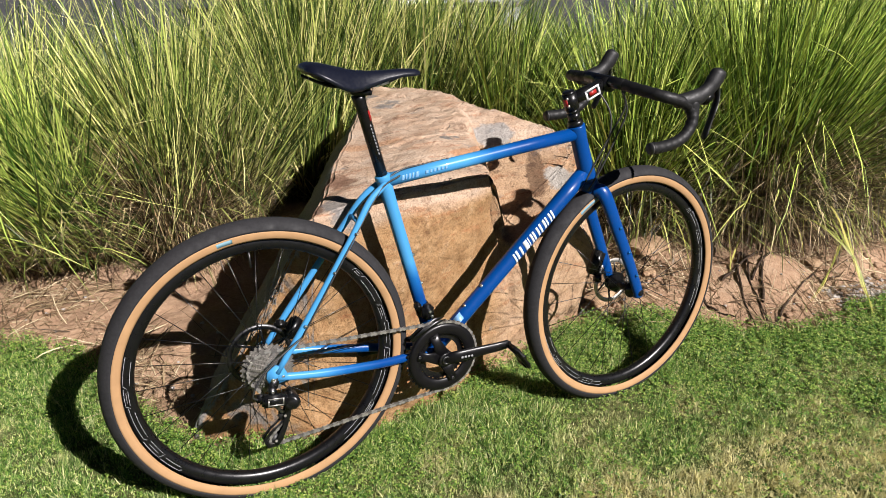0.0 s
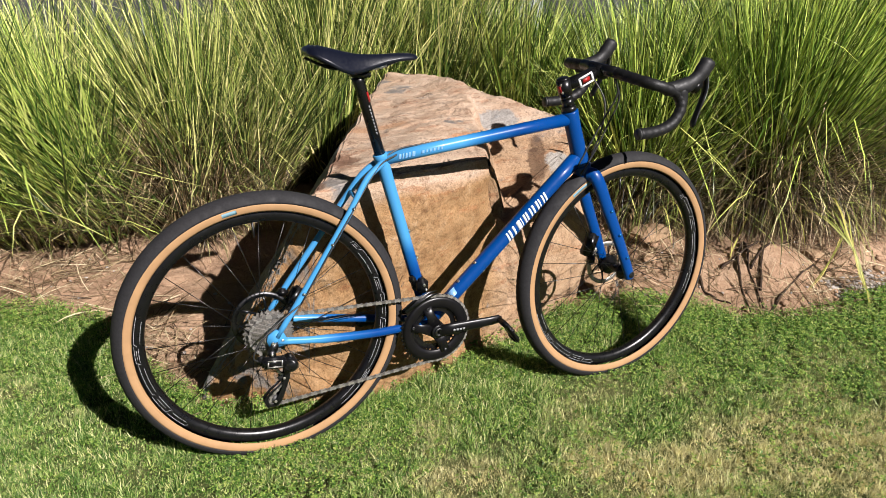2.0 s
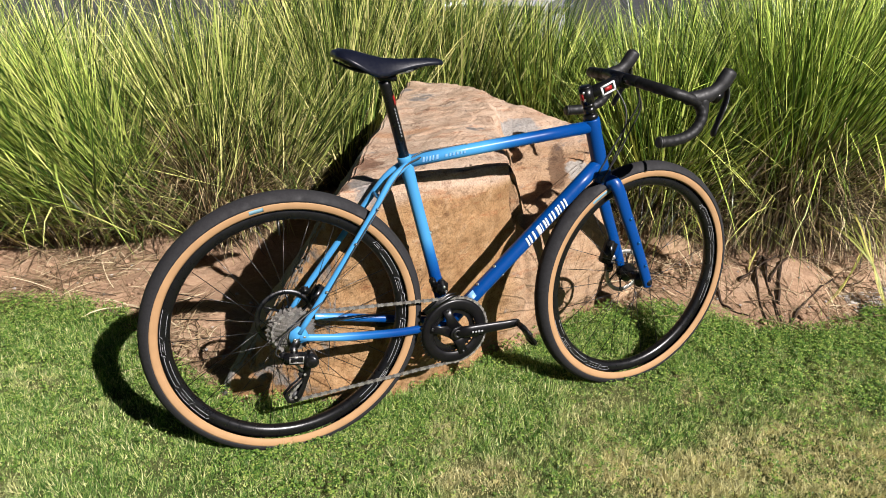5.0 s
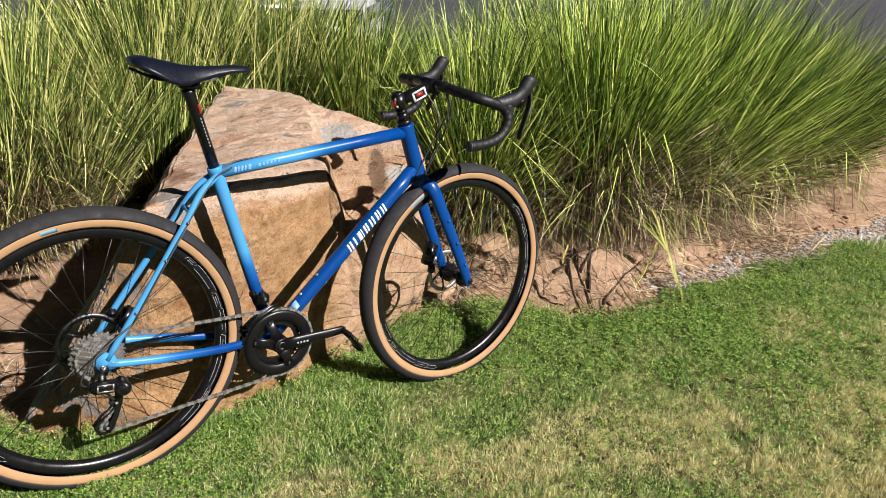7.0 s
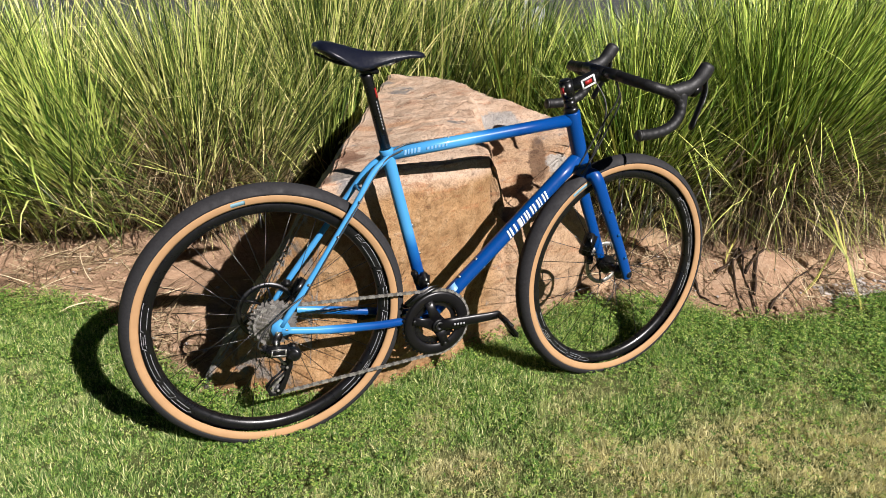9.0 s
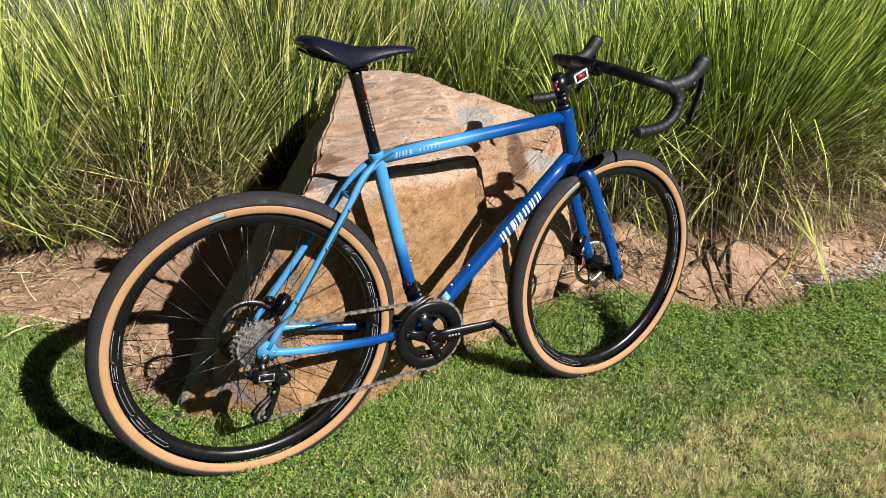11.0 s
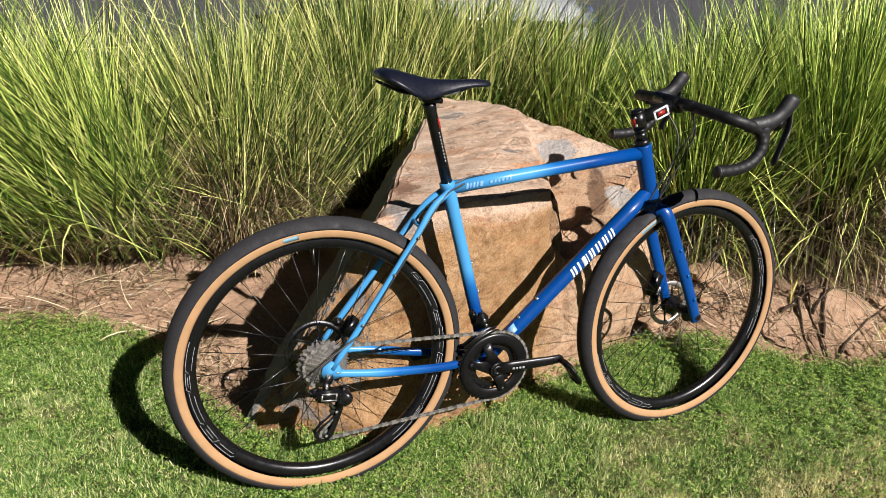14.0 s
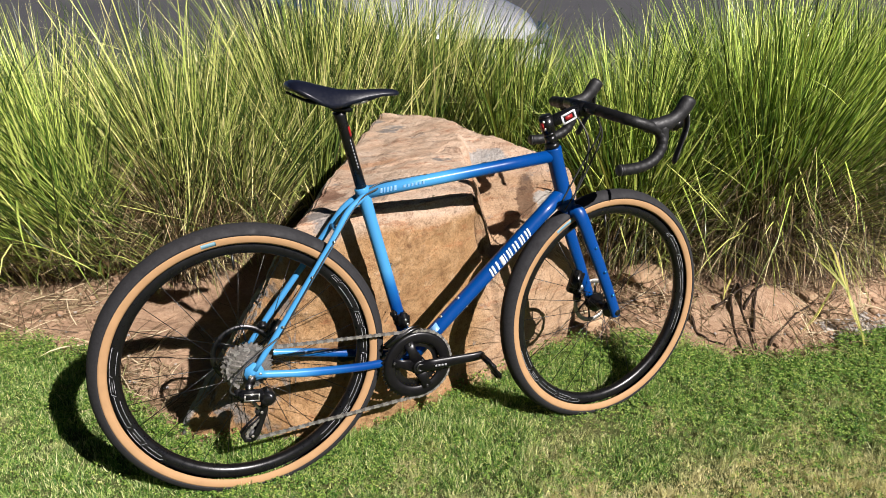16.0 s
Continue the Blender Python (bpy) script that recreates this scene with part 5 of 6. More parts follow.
# ---- the planting bed ----
def tuft(x, y, height, spread, count, dead, seed, lean=(0.0, 0.0), label="tall clump of green reed-like ornamental grass"):
    """One clump of reed grass with its dead blades at the foot."""
    rng = np.random.default_rng(seed)
    count, dead = int(count * 1.05), int(dead * 2.2)
    if dead > 4 * count:
        label = "low clump of mostly dead straw-brown grass beside the boulder"
    elif x > 1.5:
        label = "tall fresh-green clump of ornamental grass with straw foot"
    root = tagged(new("ornamental_grass"), label, "grass clump", "ornamental grasses in the bed")
    root.location = (x, y, float(ground_height(np.array(x), np.array(y))) - 0.01)
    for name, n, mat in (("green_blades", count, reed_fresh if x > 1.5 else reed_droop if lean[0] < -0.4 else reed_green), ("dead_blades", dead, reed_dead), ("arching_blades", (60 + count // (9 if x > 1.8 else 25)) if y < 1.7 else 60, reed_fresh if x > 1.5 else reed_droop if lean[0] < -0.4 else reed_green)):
        green = name == "green_blades"
        fans = max(1, n // 22)
        pick = rng.integers(0, fans, n)
        fr = np.sqrt(rng.random(fans))
        fa = rng.random(fans) * 2 * math.pi
        ft = rng.normal(0, 9, fans)
        fl = rng.uniform(0.68, 1.12, fans)
        out = np.clip(fr[pick] + rng.normal(0, 0.05, n), 0, 1.1)
        r = 0.22 * out * spread
        a = fa[pick] + rng.normal(0, 0.12, n)
        if name == "dead_blades":
            r = 0.22 * spread * ((0.45 if x > 0.5 else 0.35) + 0.8 * rng.random(n))
        base = np.stack([r * np.cos(a), r * np.sin(a), np.zeros(n)], 1)
        az = a + rng.normal(0, 0.5, n)
        fold = np.zeros(n)
        if green:
            tilt = 2 + 26 * out ** 1.5 * spread + ft[pick] + rng.normal(0, 7, n)
            bend = np.abs(rng.normal(8, 10, n)) + 14 * out * rng.random(n)
            length = height * fl[pick] * (0.58 + 0.50 * rng.random(n)) * (1 - 0.08 * out)
            wild = rng.random(n) < (0.10 if y > 1.7 or lean[0] < -0.3 else 0.24)
            az = np.where(wild, rng.random(n) * 6.283, az)
            tilt = np.where(wild, rng.uniform(8, 70, n), tilt)
            bend = np.where(wild, rng.uniform(10, 90, n), bend)
            length = np.where(wild, length * rng.uniform(0.4, 0.9, n), length)
            fold = np.where(rng.random(n) < 0.17, rng.uniform(25, 110, n), 0)
            width = rng.uniform(0.0045, 0.0105, n) * (1.2 if x > 1.5 else 1.0)
        elif name == "dead_blades":
            tilt = 8 + (58 if x > 0.5 else 42) * rng.random(n)
            bend = rng.uniform(10, 120, n)
            length = height * rng.uniform(0.12, 0.62 if x < 1 else 0.72 if x > 2.3 else 0.52, n)
            fold = np.where(rng.random(n) < 0.35, rng.uniform(30, 120, n), 0)
            width = rng.uniform(0.0030, 0.0085, n)
        else:
            tilt = rng.uniform(18, 62, n)
            bend = rng.uniform(35, 110, n)
            length = height * rng.uniform(0.35, 0.9, n)
            fold = np.where(rng.random(n) < 0.2, rng.uniform(20, 80, n), 0)
            width = rng.uniform(0.004, 0.009, n)
        steps = 5 if name == "dead_blades" else 7
        pts = blade_paths(rng, n, base, az, tilt, bend, length, steps, fold)
        u = np.linspace(0, 1, steps)
        pts[:, :, 2] = np.maximum(pts[:, :, 2], 0.015)
        pts[:, :, 0] += lean[0] * pts[:, :, 2] ** 1.5
        pts[:, :, 1] += lean[1] * pts[:, :, 2] ** 1.5
        wx, wy = pts[:, :, 0] + x, pts[:, :, 1] + y
        left = -0.20 + (wy - 0.3) * 0.50 + 0.5 * np.maximum(0, pts[:, :, 2])
        inside = ((wx > left) & (wx < 1.30) & (wy < 1.72) & (pts[:, :, 2] < 0.69)).any(1) | (wy < 0.10).any(1) | ((wx < -0.15) & (wy < 1.36) & (pts[:, :, 2] < (0.07 if lean[0] < -0.6 else 0.13))).any(1)
        keep = ~inside
        pts, width, az = pts[keep], width[keep], az[keep]
        n = len(pts)
        taper = np.clip(1.1 - u ** 1.7, 0.12, 1)[None, :] * width[:, None]
        tw = az + math.pi / 2 + rng.normal(0, 0.8, n)
        side = np.stack([np.cos(tw), np.sin(tw), rng.normal(0, 0.15, n)], 1)
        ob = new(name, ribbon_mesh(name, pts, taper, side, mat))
        ob.parent = root
        if name == "dead_blades":
            tagged(ob, "straw-brown dead blades at the foot")
    return root


TUFTS = [(-1.10, 1.95, 1.20, 1.2, 3000, 300, 1, (0.0, 0.0)), (-0.62, 1.66, 1.08, 1.1, 3800, 900, 2, (-0.45, -0.05)), (-0.36, 1.60, 0.88, 0.9, 2600, 900, 20, (-0.75, -0.08)), (-0.42, 1.52, 0.62, 0.8, 1100, 700, 21, (-1.2, -0.15)),
         (0.02, 1.78, 0.98, 0.7, 2000, 600, 18, (0.0, 0.0)), (-0.06, 1.47, 0.82, 0.75, 200, 2600, 19, (0.0, 0.0)), (-0.02, 1.64, 1.25, 0.6, 350, 2400, 24, (-0.08, 0.0)), (0.16, 1.78, 0.92, 1.1, 3200, 1100, 3, (0.0, 0.0)),
         (0.70, 2.02, 1.27, 1.0, 5800, 300, 4, (0.0, 0.0)), (1.26, 2.05, 1.20, 0.95, 5800, 300, 17, (0.0, 0.0)), (1.66, 1.80, 1.00, 1.0, 3800, 500, 5, (0.0, 0.0)), (1.62, 2.36, 0.90, 1.0, 2000, 100, 22, (0.0, 0.0)), (1.98, 1.06, 1.05, 0.82, 4600, 2600, 6, (0.0, 0.0)),
         (2.56, 0.84, 1.28, 0.84, 6200, 4400, 7, (0.0, 0.0)), (3.22, 0.86, 1.34, 1.0, 5600, 2600, 8, (0.05, 0.0)), (3.02, 0.70, 0.78, 0.9, 1700, 500, 25, (0.45, -0.25)), (3.62, 0.76, 0.88, 1.0, 1700, 300, 26, (0.45, -0.20)), (3.95, 0.95, 1.22, 1.3, 4200, 600, 9, (0.08, -0.05)), (4.62, 1.0, 1.08, 1.3, 3600, 300, 23, (0.15, -0.12)), (5.4, 1.3, 1.1, 1.3, 2600, 200, 10, (0.0, 0.0)),
         (-0.55, 2.30, 1.02, 1.1, 2200, 100, 11, (0.0, 0.0)), (0.22, 2.42, 0.80, 1.1, 2000, 100, 12, (0.0, 0.0)), (2.45, 1.70, 1.06, 1.1, 2800, 100, 13, (0.0, 0.0)), (3.2, 1.75, 1.30, 1.1, 2800, 100, 14, (0.0, 0.0)),
         (-1.75, 1.7, 1.1, 1.2, 1600, 200, 15, (0.0, 0.0)), (4.0, 1.95, 1.26, 1.1, 2400, 100, 16, (0.0, 0.0))]
for spec in TUFTS:
    tuft(*spec)


def build_shoots():
    """Yellow-green shoots that hang out of the clumps over the bare soil, some of them folded."""
    rng = np.random.default_rng(45)
    courses = [[(2.20, 0.70, 0.26), (2.12, 0.60, 0.17), (1.956, 0.409, 0.09), (1.905, 0.361, 0.045)], [(2.30, 0.68, 0.26), (2.20, 0.583, 0.17), (1.962, 0.412, 0.09), (1.915, 0.365, 0.045)],
               [(2.46, 0.30, 0.16), (2.368, 0.249, 0.12), (2.192, 0.155, 0.09), (2.036, 0.089, 0.05)], [(2.44, 0.30, 0.13), (2.35, 0.245, 0.11), (2.19, 0.150, 0.08), (2.07, 0.10, 0.055)],
               [(2.40, 0.50, 0.16), (2.325, 0.454, 0.20), (2.255, 0.348, 0.19), (2.30, 0.330, 0.06)]]
    for top, reach in (((2.254, 0.328, 0.27), 0.0), ((2.36, 0.329, 0.27), 0.05), ((2.447, 0.335, 0.27), 0.3), ((2.40, 0.36, 0.30), 0.12), ((2.31, 0.34, 0.25), 0.2), ((2.50, 0.30, 0.22), 0.4)):
        courses.append([(top[0] + 0.10, top[1] + 0.20, 0.14), top, (2.298 + 0.05 * reach, 0.155, 0.19), (2.297 - 0.05 * reach, 0.057, 0.09), (2.20 + 0.2 * reach, -0.07 + 0.1 * reach, 0.025)])
    for rx, ry, ex, ey, top, n in ((1.80, 0.75, 1.72, 0.46, 0.24, 2), (2.62, 0.60, 2.52, 0.22, 0.22, 5), (2.95, 0.55, 2.72, 0.20, 0.18, 4), (3.4, 0.6, 3.2, 0.25, 0.25, 4)):
        for _ in range(n):
            ax, ay, bx, by = rx + rng.normal(0, 0.06), ry + rng.normal(0, 0.04), ex + rng.normal(0, 0.06), ey + rng.normal(0, 0.05)
            h = top * rng.uniform(0.7, 1.15)
            courses.append([(ax, ay, float(ground_height(ax, ay))), (ax * 0.65 + bx * 0.35, ay * 0.65 + by * 0.35, h), (ax * 0.34 + bx * 0.66, ay * 0.34 + by * 0.66, h * 0.9), (bx, by, float(ground_height(bx, by)) + 0.004)])
    pts = np.array([[tuple(p) for p in curve_points([Vector(q) for q in line], 11)] for line in courses])
    pts[:, :, 2] = np.maximum(pts[:, :, 2], ground_height(pts[:, :, 0], pts[:, :, 1]) + 0.006)
    n, steps = len(pts), pts.shape[1]
    width = rng.uniform(0.0045, 0.0080, n)[:, None] * np.clip(1.1 - np.linspace(0, 1, steps) ** 3, 0.2, 1)[None, :]
    side = np.stack([np.ones(n), rng.normal(-0.4, 0.3, n), rng.normal(0, 0.2, n)], 1)
    side /= np.linalg.norm(side, axis=1)[:, None]
    return tagged(new("yellow_shoots", ribbon_mesh("yellow_shoots", pts, width, side, shoot_yellow)), "yellow-green shoots arching over the bare soil", "grass shoots", kind="stuff")


shoots = build_shoots()


def build_twigs():
    """Dark dead stems sprawling over the bare mound in front of the clumps."""
    tubes = []
    for line in (((2.143, 0.525), (2.02, 0.43), (1.916, 0.329), (1.83, 0.20), (1.771, 0.081)), ((2.143, 0.525), (2.03, 0.40), (1.933, 0.286), (1.838, 0.097)), ((1.84, 0.335), (1.927, 0.365), (2.128, 0.419), (2.356, 0.453)),
                 ((1.942, 0.284), (2.02, 0.33), (2.107, 0.362), (2.309, 0.42)), ((1.808, 0.055), (1.89, 0.09), (1.969, 0.132), (2.24, 0.24)), ((1.887, 0.17), (2.00, 0.29), (2.154, 0.435)), ((1.72, 0.33), (1.70, 0.24), (1.74, 0.16))):
        course = curve_points([Vector((x, y, 0)) for x, y in line], 16)
        for k, p in enumerate(course):
            p.z = float(ground_height(np.array(p.x), np.array(p.y))) + 0.005 + 0.004 * math.sin(k * 0.9)
        tubes.append(sweep(course, [0.0062 - 0.0035 * k / len(course) for k in range(len(course))], 6))
    verts, faces = join(*tubes)
    return tagged(new("dead_twigs", mesh_of("dead_twigs", verts, faces, twig_brown)), "dark dead stems sprawling over the bare soil", "twigs", kind="stuff")


twigs = build_twigs()


def build_lawn():
    rng = np.random.default_rng(40)
    n = 2750000
    x = rng.uniform(-2.0, 5.2, n)
    y = rng.uniform(-1.9, 1.15, n)
    nearest = -0.30 - 0.47 * np.clip(x, -0.6, 1.9)
    thin = np.clip(1 - (nearest - y) / 0.7, 0.06, 1) * np.clip(1.1 - 0.20 * np.maximum(0, x - 1.6), 0.3, 1) * np.clip(np.minimum(x + 2.0, 5.2 - x) / 0.9, 0, 1) * np.clip((y + 1.9) / 0.4, 0, 1)
    keep = (y < lawn_edge(x) + rng.normal(0, 0.025, n)) & (rng.random(n) < thin)
    for hx, hy, size in ((1.72, -0.45, 0.055), (1.66, -0.73, 0.06)):
        keep &= ((x - hx) / size) ** 2 + ((y - hy) / size) ** 2 > rng.uniform(0.3, 1.6, n)
    x, y = x[keep], y[keep]
    n = len(x)
    cell = 0.019
    i, j = ((x + 2.1) / cell).astype(int), ((y + 2.0) / cell).astype(int)
    ox, oy, vigour = rng.uniform(0.1, 0.9, (400, 400)), rng.uniform(0.1, 0.9, (400, 400)), rng.uniform(0.5, 1.45, (400, 400))
    loose = rng.random(n) < 0.25
    dx, dy = rng.normal(0, 0.36 * cell, n), rng.normal(0, 0.36 * cell, n)
    x, y = np.where(loose, x, (i + ox[i, j]) * cell - 2.1 + dx), np.where(loose, y, (j + oy[i, j]) * cell - 2.0 + dy)
    az = np.where(loose, rng.random(n) * 6.283, np.arctan2(dy, dx) + rng.normal(0, 0.6, n))
    base = np.stack([x, y, ground_height(x, y) - 0.003], 1)
    edge = np.clip(1 - (lawn_edge(x) - y) / 0.35, 0, 1)
    tuftiness = 0.75 + 0.5 * np.sin(x * 23.0 + 3.0 * np.sin(y * 11.0)) * np.sin(y * 27.0 + 2.0 * np.sin(x * 13.0))
    length = rng.uniform(0.012, 0.034, n) * (1 + 0.9 * edge * np.clip(2.0 - x, 0.3, 1)) * np.clip(tuftiness, 0.45, 1.25) * vigour[i, j] * (1 + 0.08 * np.clip(x - 1.6, 0, 2))
    by_wheel = np.maximum(np.exp(-((x - 0.02) / 0.26) ** 2), np.exp(-((x - 1.08) / 0.18) ** 2)) * np.exp(-((y + 0.07) / 0.11) ** 2)
    length = length * (1 - 0.55 * by_wheel)
    tilt, bend = np.abs(rng.normal(38, 24, n)), np.zeros(n)
    pts = blade_paths(rng, n, base, az, tilt, bend, length, 2)
    width = (rng.uniform(0.0018, 0.0044, n) * (1 + 0.45 * np.clip(x - 1.6, 0, 2)))[:, None] * np.array([[1.0, 0.2]])
    tw = rng.random(n) * 2 * math.pi
    side = np.stack([np.cos(tw), np.sin(tw), np.zeros(n)], 1)
    return tagged(new("lawn_grass", ribbon_mesh("lawn_grass", pts, width, side, turf_green)), "short mown lawn, green with straw-coloured patches", "lawn", kind="stuff")


lawn = build_lawn()


def build_clover():
    rng = np.random.default_rng(41)
    n = 210000
    x, y = rng.uniform(-1.0, 3.8, n), rng.uniform(-1.0, 1.08, n)
    e = lawn_edge(x)
    reach = np.minimum(0.36 + 0.22 * np.maximum(0, x - 0.8), 0.60)
    patchy = 0.70 + 0.5 * np.sin(x * 7.0 + 2.0 * np.sin(y * 8.0)) * np.sin(y * 9.0 + x * 2.0)
    near = 0.95 * np.exp(-((e - y) / reach) ** 2) * np.clip(1.75 - 0.34 * x, 0.3, 1) * patchy
    keep = (y < e + 0.035) & (y > -0.36 - 0.47 * np.clip(x, -0.6, 1.9)) & (rng.random(n) < np.maximum(near, 0.16 * patchy))
    x, y = x[keep], y[keep]
    tall = np.exp(-((lawn_edge(x) - y - 0.05) / 0.16) ** 2) * np.where(np.abs(y) < 0.2, 0.3, 1.0)
    verts, faces = [], []
    for px, py, gz, lift in zip(x, y, ground_height(x, y), tall):
        h = gz + rng.uniform(0.010, 0.036) * (0.45 if abs(py + 0.05) < 0.14 and px < 1.4 else 1.0) + lift * rng.uniform(0.0, 0.040)
        a0 = rng.random() * 6.28
        s = rng.uniform(0.0032, 0.0072) * (1.0 + 0.35 * min(max(px - 1.2, 0.0), 1.0))
        for k in range(3):
            a = a0 + k * 2.094
            c, d = math.cos(a), math.sin(a)
            t = rng.uniform(-0.9, 0.9) * s
            b = len(verts)
            verts += [(px, py, h), (px + s * (c * 0.9 - d * 0.55), py + s * (d * 0.9 + c * 0.55), h + t), (px + s * 1.25 * c, py + s * 1.25 * d, h + t * 0.6), (px + s * (c * 0.9 + d * 0.55), py + s * (d * 0.9 - c * 0.55), h + t)]
            faces.append((b, b + 1, b + 2, b + 3))
    return tagged(new("clover", mesh_of("clover", verts, faces, clover_green, False)), "small green clover leaves along the lawn's edge", "clover", kind="stuff")


clover = build_clover()


def build_litter():
    rng = np.random.default_rng(42)
    n = 17000
    x = np.concatenate([rng.uniform(-1.6, 5.5, n // 4), rng.uniform(1.3, 3.6, n // 2), rng.uniform(-1.6, -0.15, n // 4)])
    n = len(x)
    y = lawn_edge(x) + np.abs(rng.normal(0, 0.33, n)) - 0.02
    keep = (y < 2.2) & (rng.random(n) < 0.62 + 0.5 * np.sin(x * 6.1 + 1.0) * np.sin(y * 8.3)) & (rng.random(n) > 1.15 * np.exp(-((x - 2.05) / 0.24) ** 2 - ((y - 0.28) / 0.20) ** 2))
    x, y = x[keep], y[keep]
    n = len(x)
    base = np.stack([x, y, ground_height(x, y) + 0.003], 1)
    length = 0.02 + 0.20 * rng.random(n) ** 1.7
    pts = blade_paths(rng, n, base, rng.random(n) * 2 * math.pi, rng.normal(78, 9, n), rng.uniform(0, 34, n), length, 5)
    pts[:, :, 2] = np.maximum(pts[:, :, 2], ground_height(pts[:, :, 0], pts[:, :, 1]) + 0.003)
    width = rng.uniform(0.0012, 0.0050, n)[:, None] * np.array([[0.8, 1.0, 1.0, 0.8, 0.3]])
    side = rng.normal(0, 1, (n, 3)) * np.array([1, 1, 0.3])
    side /= np.linalg.norm(side, axis=1)[:, None]
    return tagged(new("straw_litter", ribbon_mesh("straw_litter", pts, width, side, straw)), "dry straw and dead blades strewn over the soil", "litter", kind="stuff")


litter = build_litter()


def build_gravel():
    rng = np.random.default_rng(43)
    ico = bmesh.new()
    bmesh.ops.create_icosphere(ico, subdivisions=1, radius=1)
    iv, jf = [v.co.copy() for v in ico.verts], [tuple(v.index for v in f.verts) for f in ico.faces]
    ico.free()
    verts, faces = [], []
    for k in range(3600):
        stray = k % 16 == 0
        x = rng.uniform(-1.5, 2.5) if stray else rng.uniform(2.2, 5.6)
        y = float(lawn_edge(x)) + (abs(rng.normal(0, 0.3)) if stray else 0.015 + 0.13 * rng.random() ** 1.5)
        s = rng.uniform(0.003, 0.007 if stray else 0.012) * (1.4 if k % 17 == 0 else 1)
        z = float(ground_height(x, y))
        b = len(verts)
        for v in iv:
            q = 1 + 0.35 * noise.noise(v * 1.7 + Vector((k, 0, 0)))
            verts.append((x + v.x * s * q, y + v.y * s * q, z + v.z * s * q * 0.7 + s * 0.3))
        faces += [tuple(b + i for i in f) for f in jf]
    return tagged(new("gravel", mesh_of("gravel", verts, faces, pebble_grey, False)), "pale grey gravel and clods along the bed's edge", "gravel", kind="stuff")


gravel = build_gravel()


def build_clods():
    rng = np.random.default_rng(44)
    ico = bmesh.new()
    bmesh.ops.create_icosphere(ico, subdivisions=2, radius=1)
    iv, jf = [v.co.copy() for v in ico.verts], [tuple(v.index for v in f.verts) for f in ico.faces]
    ico.free()
    verts, faces = [], []
    for k in range(620):
        x = rng.uniform(1.2, 4.2) if k % 3 else rng.uniform(-1.5, -0.2)
        y = float(lawn_edge(x)) + 0.03 + abs(rng.normal(0, 0.28))
        s = 0.004 + 0.017 * rng.random() ** 3
        if ((x - 2.05) / 0.26) ** 2 + ((y - 0.30) / 0.2) ** 2 < 1 and k % 5:
            continue
        z = float(ground_height(x, y))
        b = len(verts)
        for v in iv:
            q = 1 + 0.55 * noise.noise(v * 1.3 + Vector((k * 3.1, 0, 0))) + 0.2 * noise.noise(v * 4 + Vector((0, k, 0)))
            verts.append((x + v.x * s * q, y + v.y * s * q, z + v.z * s * q * 0.65 + s * 0.2))
        faces += [tuple(b + i for i in f) for f in jf]
    return tagged(new("soil_clods", mesh_of("soil_clods", verts, faces, soil)), "crumbly reddish soil clods strewn over the bed", "soil clods", kind="stuff")


clods = build_clods()

def build_stone(x, y, size, turn, seed, label):
    """A flattish weathered stone, half sunk in the bed."""
    bm = bmesh.new()
    bmesh.ops.create_icosphere(bm, subdivisions=4, radius=1)
    for v in bm.verts:
        p = v.co.copy()
        k = 1 + 0.30 * noise.noise(p * 0.9 + Vector((seed, 0, 0))) + 0.12 * noise.noise(p * 2.6 + Vector((0, seed, 0))) + 0.04 * noise.noise(p * 8)
        v.co = Vector((math.tanh(1.2 * p.x * k) * size[0], math.tanh(1.2 * p.y * k) * size[1], 0.75 * math.tanh(p.z * k) * size[2]))
    stone = part("stone", bm, field_stone, None, "", True)
    stone.matrix_basis = pose(x, y, float(ground_height(x, y)) + size[2] * 0.2, 0, 0, turn)
    return tagged(stone, label, "stone", "stones in the bed")


for x, y, size, turn, seed, label in ((1.36, 0.47, (0.085, 0.05, 0.04), 20, 3.0, "flat brown stone at the boulder's foot"), (1.46, 0.40, (0.05, 0.035, 0.026), -30, 7.0, "small brown stone at the boulder's foot"),
                                      (1.71, 0.62, (0.11, 0.075, 0.040), 10, 11.0, "rounded tan stone among dead grass"),
                                      (1.62, 0.50, (0.04, 0.03, 0.022), 50, 19.0, "small tan stone on dry soil"), (2.30, 0.30, (0.05, 0.04, 0.03), 0, 23.0, "small tan stone on dry soil")):
    build_stone(x, y, size, turn, seed, label)

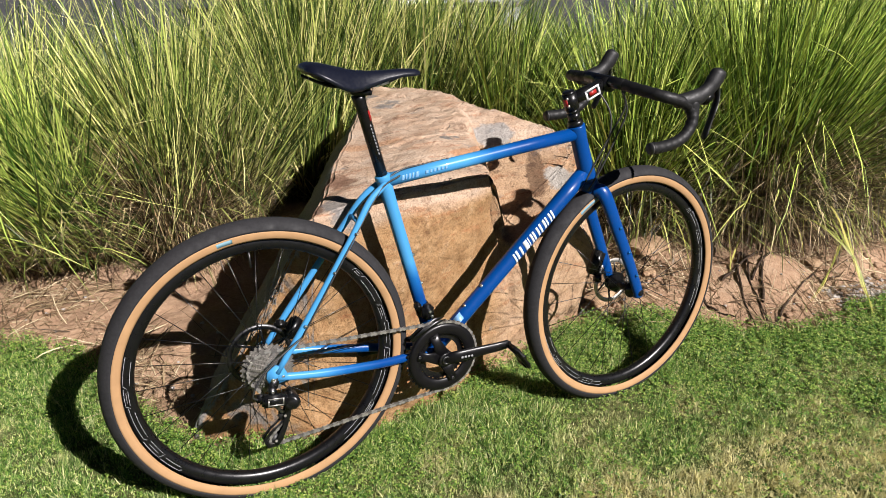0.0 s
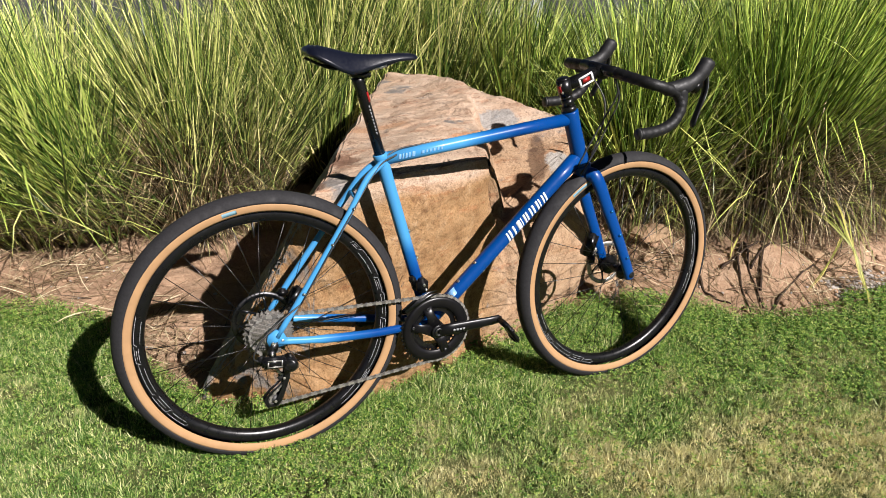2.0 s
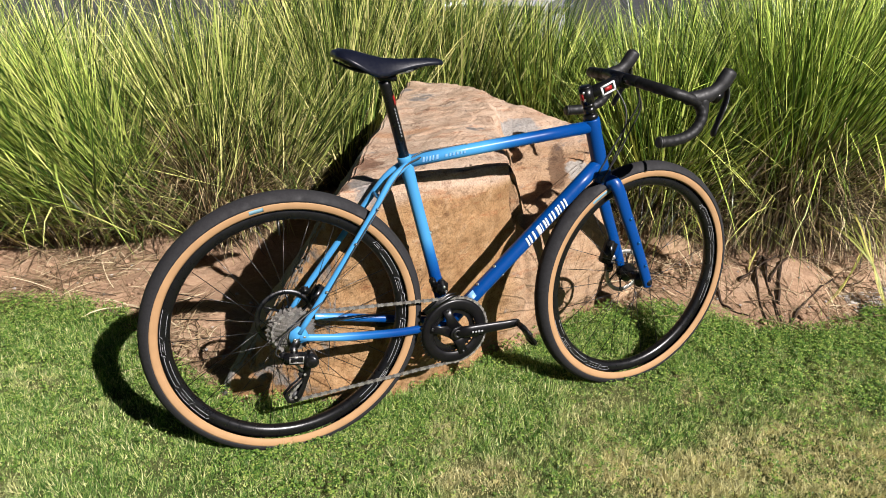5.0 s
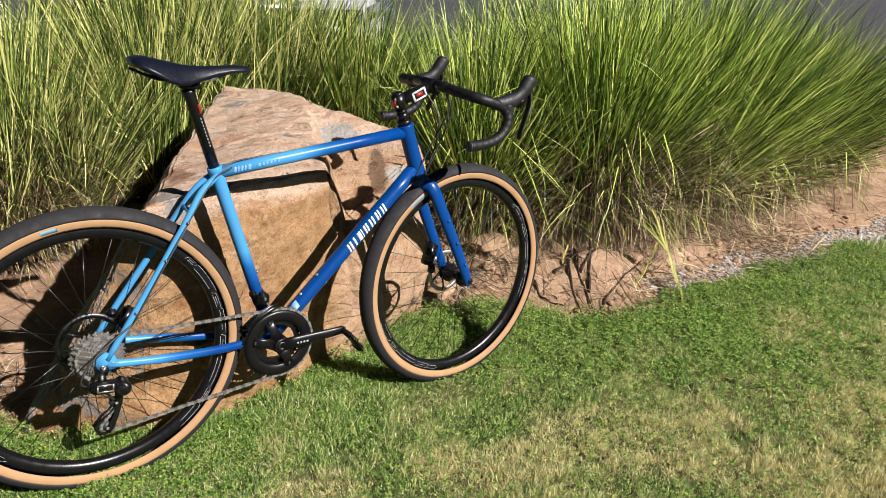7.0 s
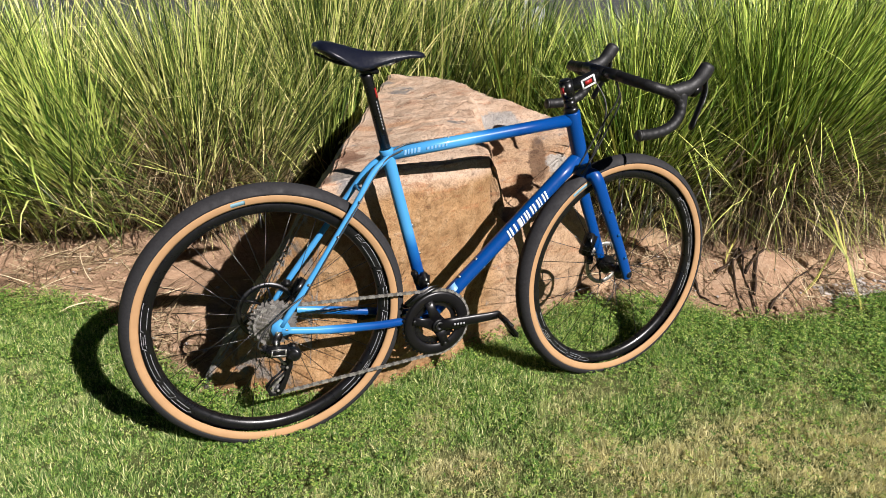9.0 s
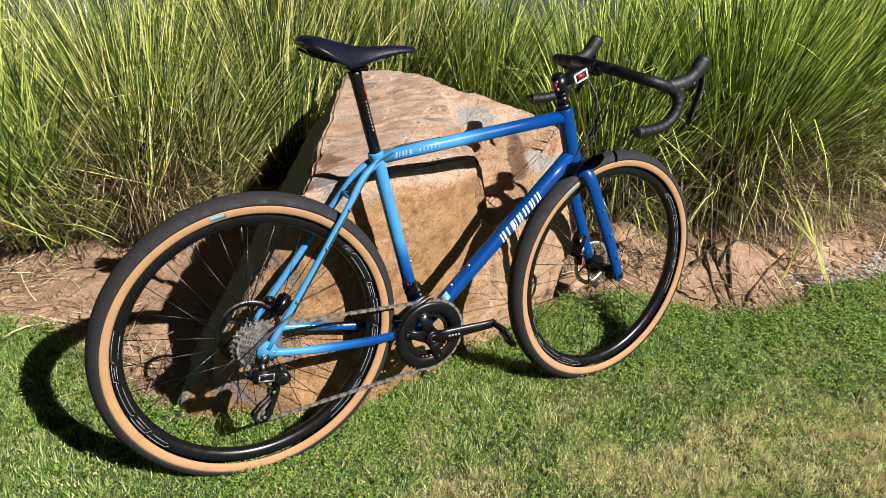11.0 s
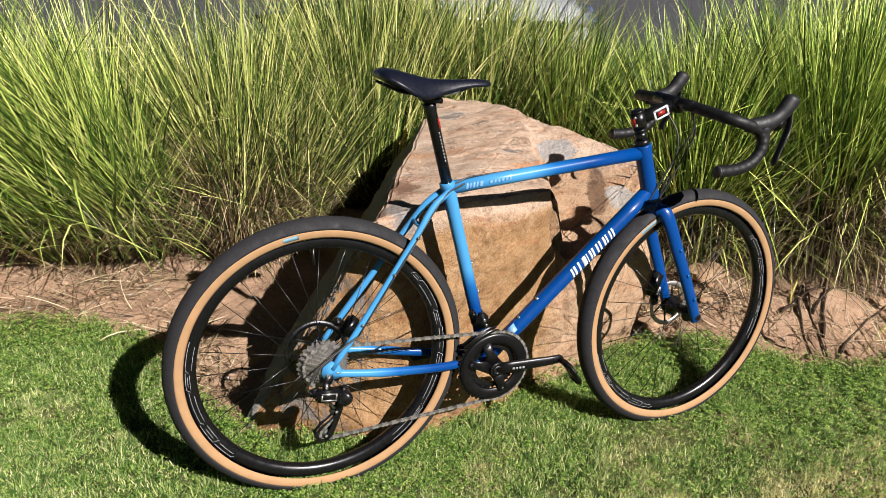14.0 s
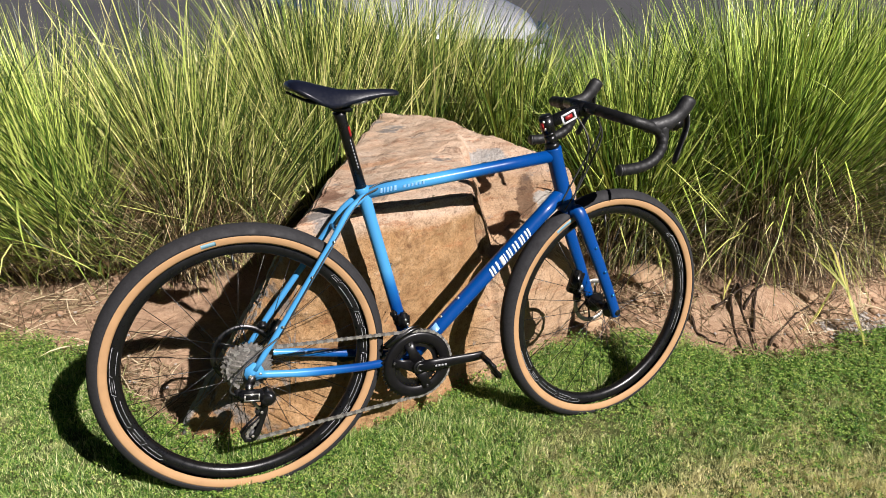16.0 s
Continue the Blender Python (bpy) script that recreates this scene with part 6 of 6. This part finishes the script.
# ---- the parked car ----
def build_car(x, y, turn):
    car = tagged(new("parked_car"), "white parked car on the asphalt, its front facing the grasses", "car")
    car.matrix_basis = pose(x, y, 0.03, 0, 0, turn)
    # local: front at y = 0, towards -y; width along x, from -0.9 to 0.9
    def half(yy, z):
        w = 0.90 - 0.10 * max(0, 0.35 - yy) / 0.35 * 1.6
        return w * (1 - 0.05 * max(0, z - 0.7))
    rings = []
    for yy, z0, z1, crown in ((0.0, 0.30, 0.60, 0.02), (0.04, 0.22, 0.70, 0.03), (0.20, 0.20, 0.76, 0.04), (0.6, 0.20, 0.86, 0.05), (1.0, 0.2, 0.93, 0.05), (1.2, 0.2, 0.97, 0.04), (3.9, 0.2, 0.99, 0.03), (4.3, 0.28, 0.9, 0.02)):
        w = half(yy, 0.6)
        ring = []
        for k in range(20):
            a = 2 * math.pi * k / 20
            cx, sz = math.cos(a), math.sin(a)
            px = w * math.copysign(abs(cx) ** 0.35, cx)
            pz = (z0 + z1) / 2 + (z1 - z0) / 2 * math.copysign(abs(sz) ** 0.4, sz) + crown * max(0, sz) * (1 - abs(cx))
            ring.append((px, yy + 0.22 * (abs(px) / 0.9) ** 3 * (1 if yy < 0.5 else 0), pz))
        rings.append(ring)
    part("body", loft(rings), car_white, car)
    cabin = []
    for yy, z, w in ((1.05, 0.96, 0.78), (1.75, 1.38, 0.66), (2.1, 1.46, 0.62), (3.2, 1.45, 0.62), (3.9, 1.05, 0.72)):
        cabin.append([(-w, yy, z - 0.02), (-w * 0.9, yy, z), (w * 0.9, yy, z), (w, yy, z - 0.02), (w * 1.05, yy + 0.02, 0.9), (-w * 1.05, yy + 0.02, 0.9)])
    part("window", loft(cabin), car_glass, car, "dark windscreen and windows")
    part("roof", block((1.26, 1.3, 0.05), (0, 2.6, 1.47), None, 0.4), car_white, car)
    for s in (-1, 1):
        shape = [(s * 0.50, 0.02, 0.60), (s * 0.82, 0.17, 0.64), (s * 0.88, 0.34, 0.71), (s * 0.86, 0.38, 0.75), (s * 0.70, 0.14, 0.715), (s * 0.50, 0.05, 0.67)]
        back = [(a, b + 0.09, c) for a, b, c in shape]
        front = [(a, b - 0.035, c) for a, b, c in shape]
        part("headlight", loft([front, back]), lamp_glass, car, "clear headlight")
        part("headlight_bowl", loft([[(a * 0.985, b + 0.0, c * 0.995) for a, b, c in shape], back]), black_plastic, car, "dark headlight housing")
        for wy in (0.85, 3.5):
            tyre = part("wheel", lathe([(0.20, -0.1), (0.30, -0.1), (0.32, -0.08), (0.32, 0.08), (0.30, 0.1), (0.20, 0.1)], (0, 0, 0), 32, closed=True), black_plastic, car)
            tyre.matrix_basis = pose(s * 0.80, wy, 0.32, 0, 0, 90)
    part("grille", block((0.86, 0.05, 0.10), (0, 0.01, 0.60), None, 0.2), black_plastic, car, "black grille")
    for z in (0.575, 0.605, 0.635):
        part("grille_bar", block((0.84, 0.03, 0.008), (0, -0.012, z - 0.005), None, 0.3), steel, car, "bright grille bar")
    part("bumper_intake", block((1.1, 0.05, 0.12), (0, -0.002, 0.36), None, 0.2), black_plastic, car, "black lower intake")
    part("number_plate", block((0.40, 0.01, 0.11), (0, -0.03, 0.47), None, 0.1), white_paint, car, "plain white plate")
    return car


parked_car = build_car(2.47, 3.92, 3)
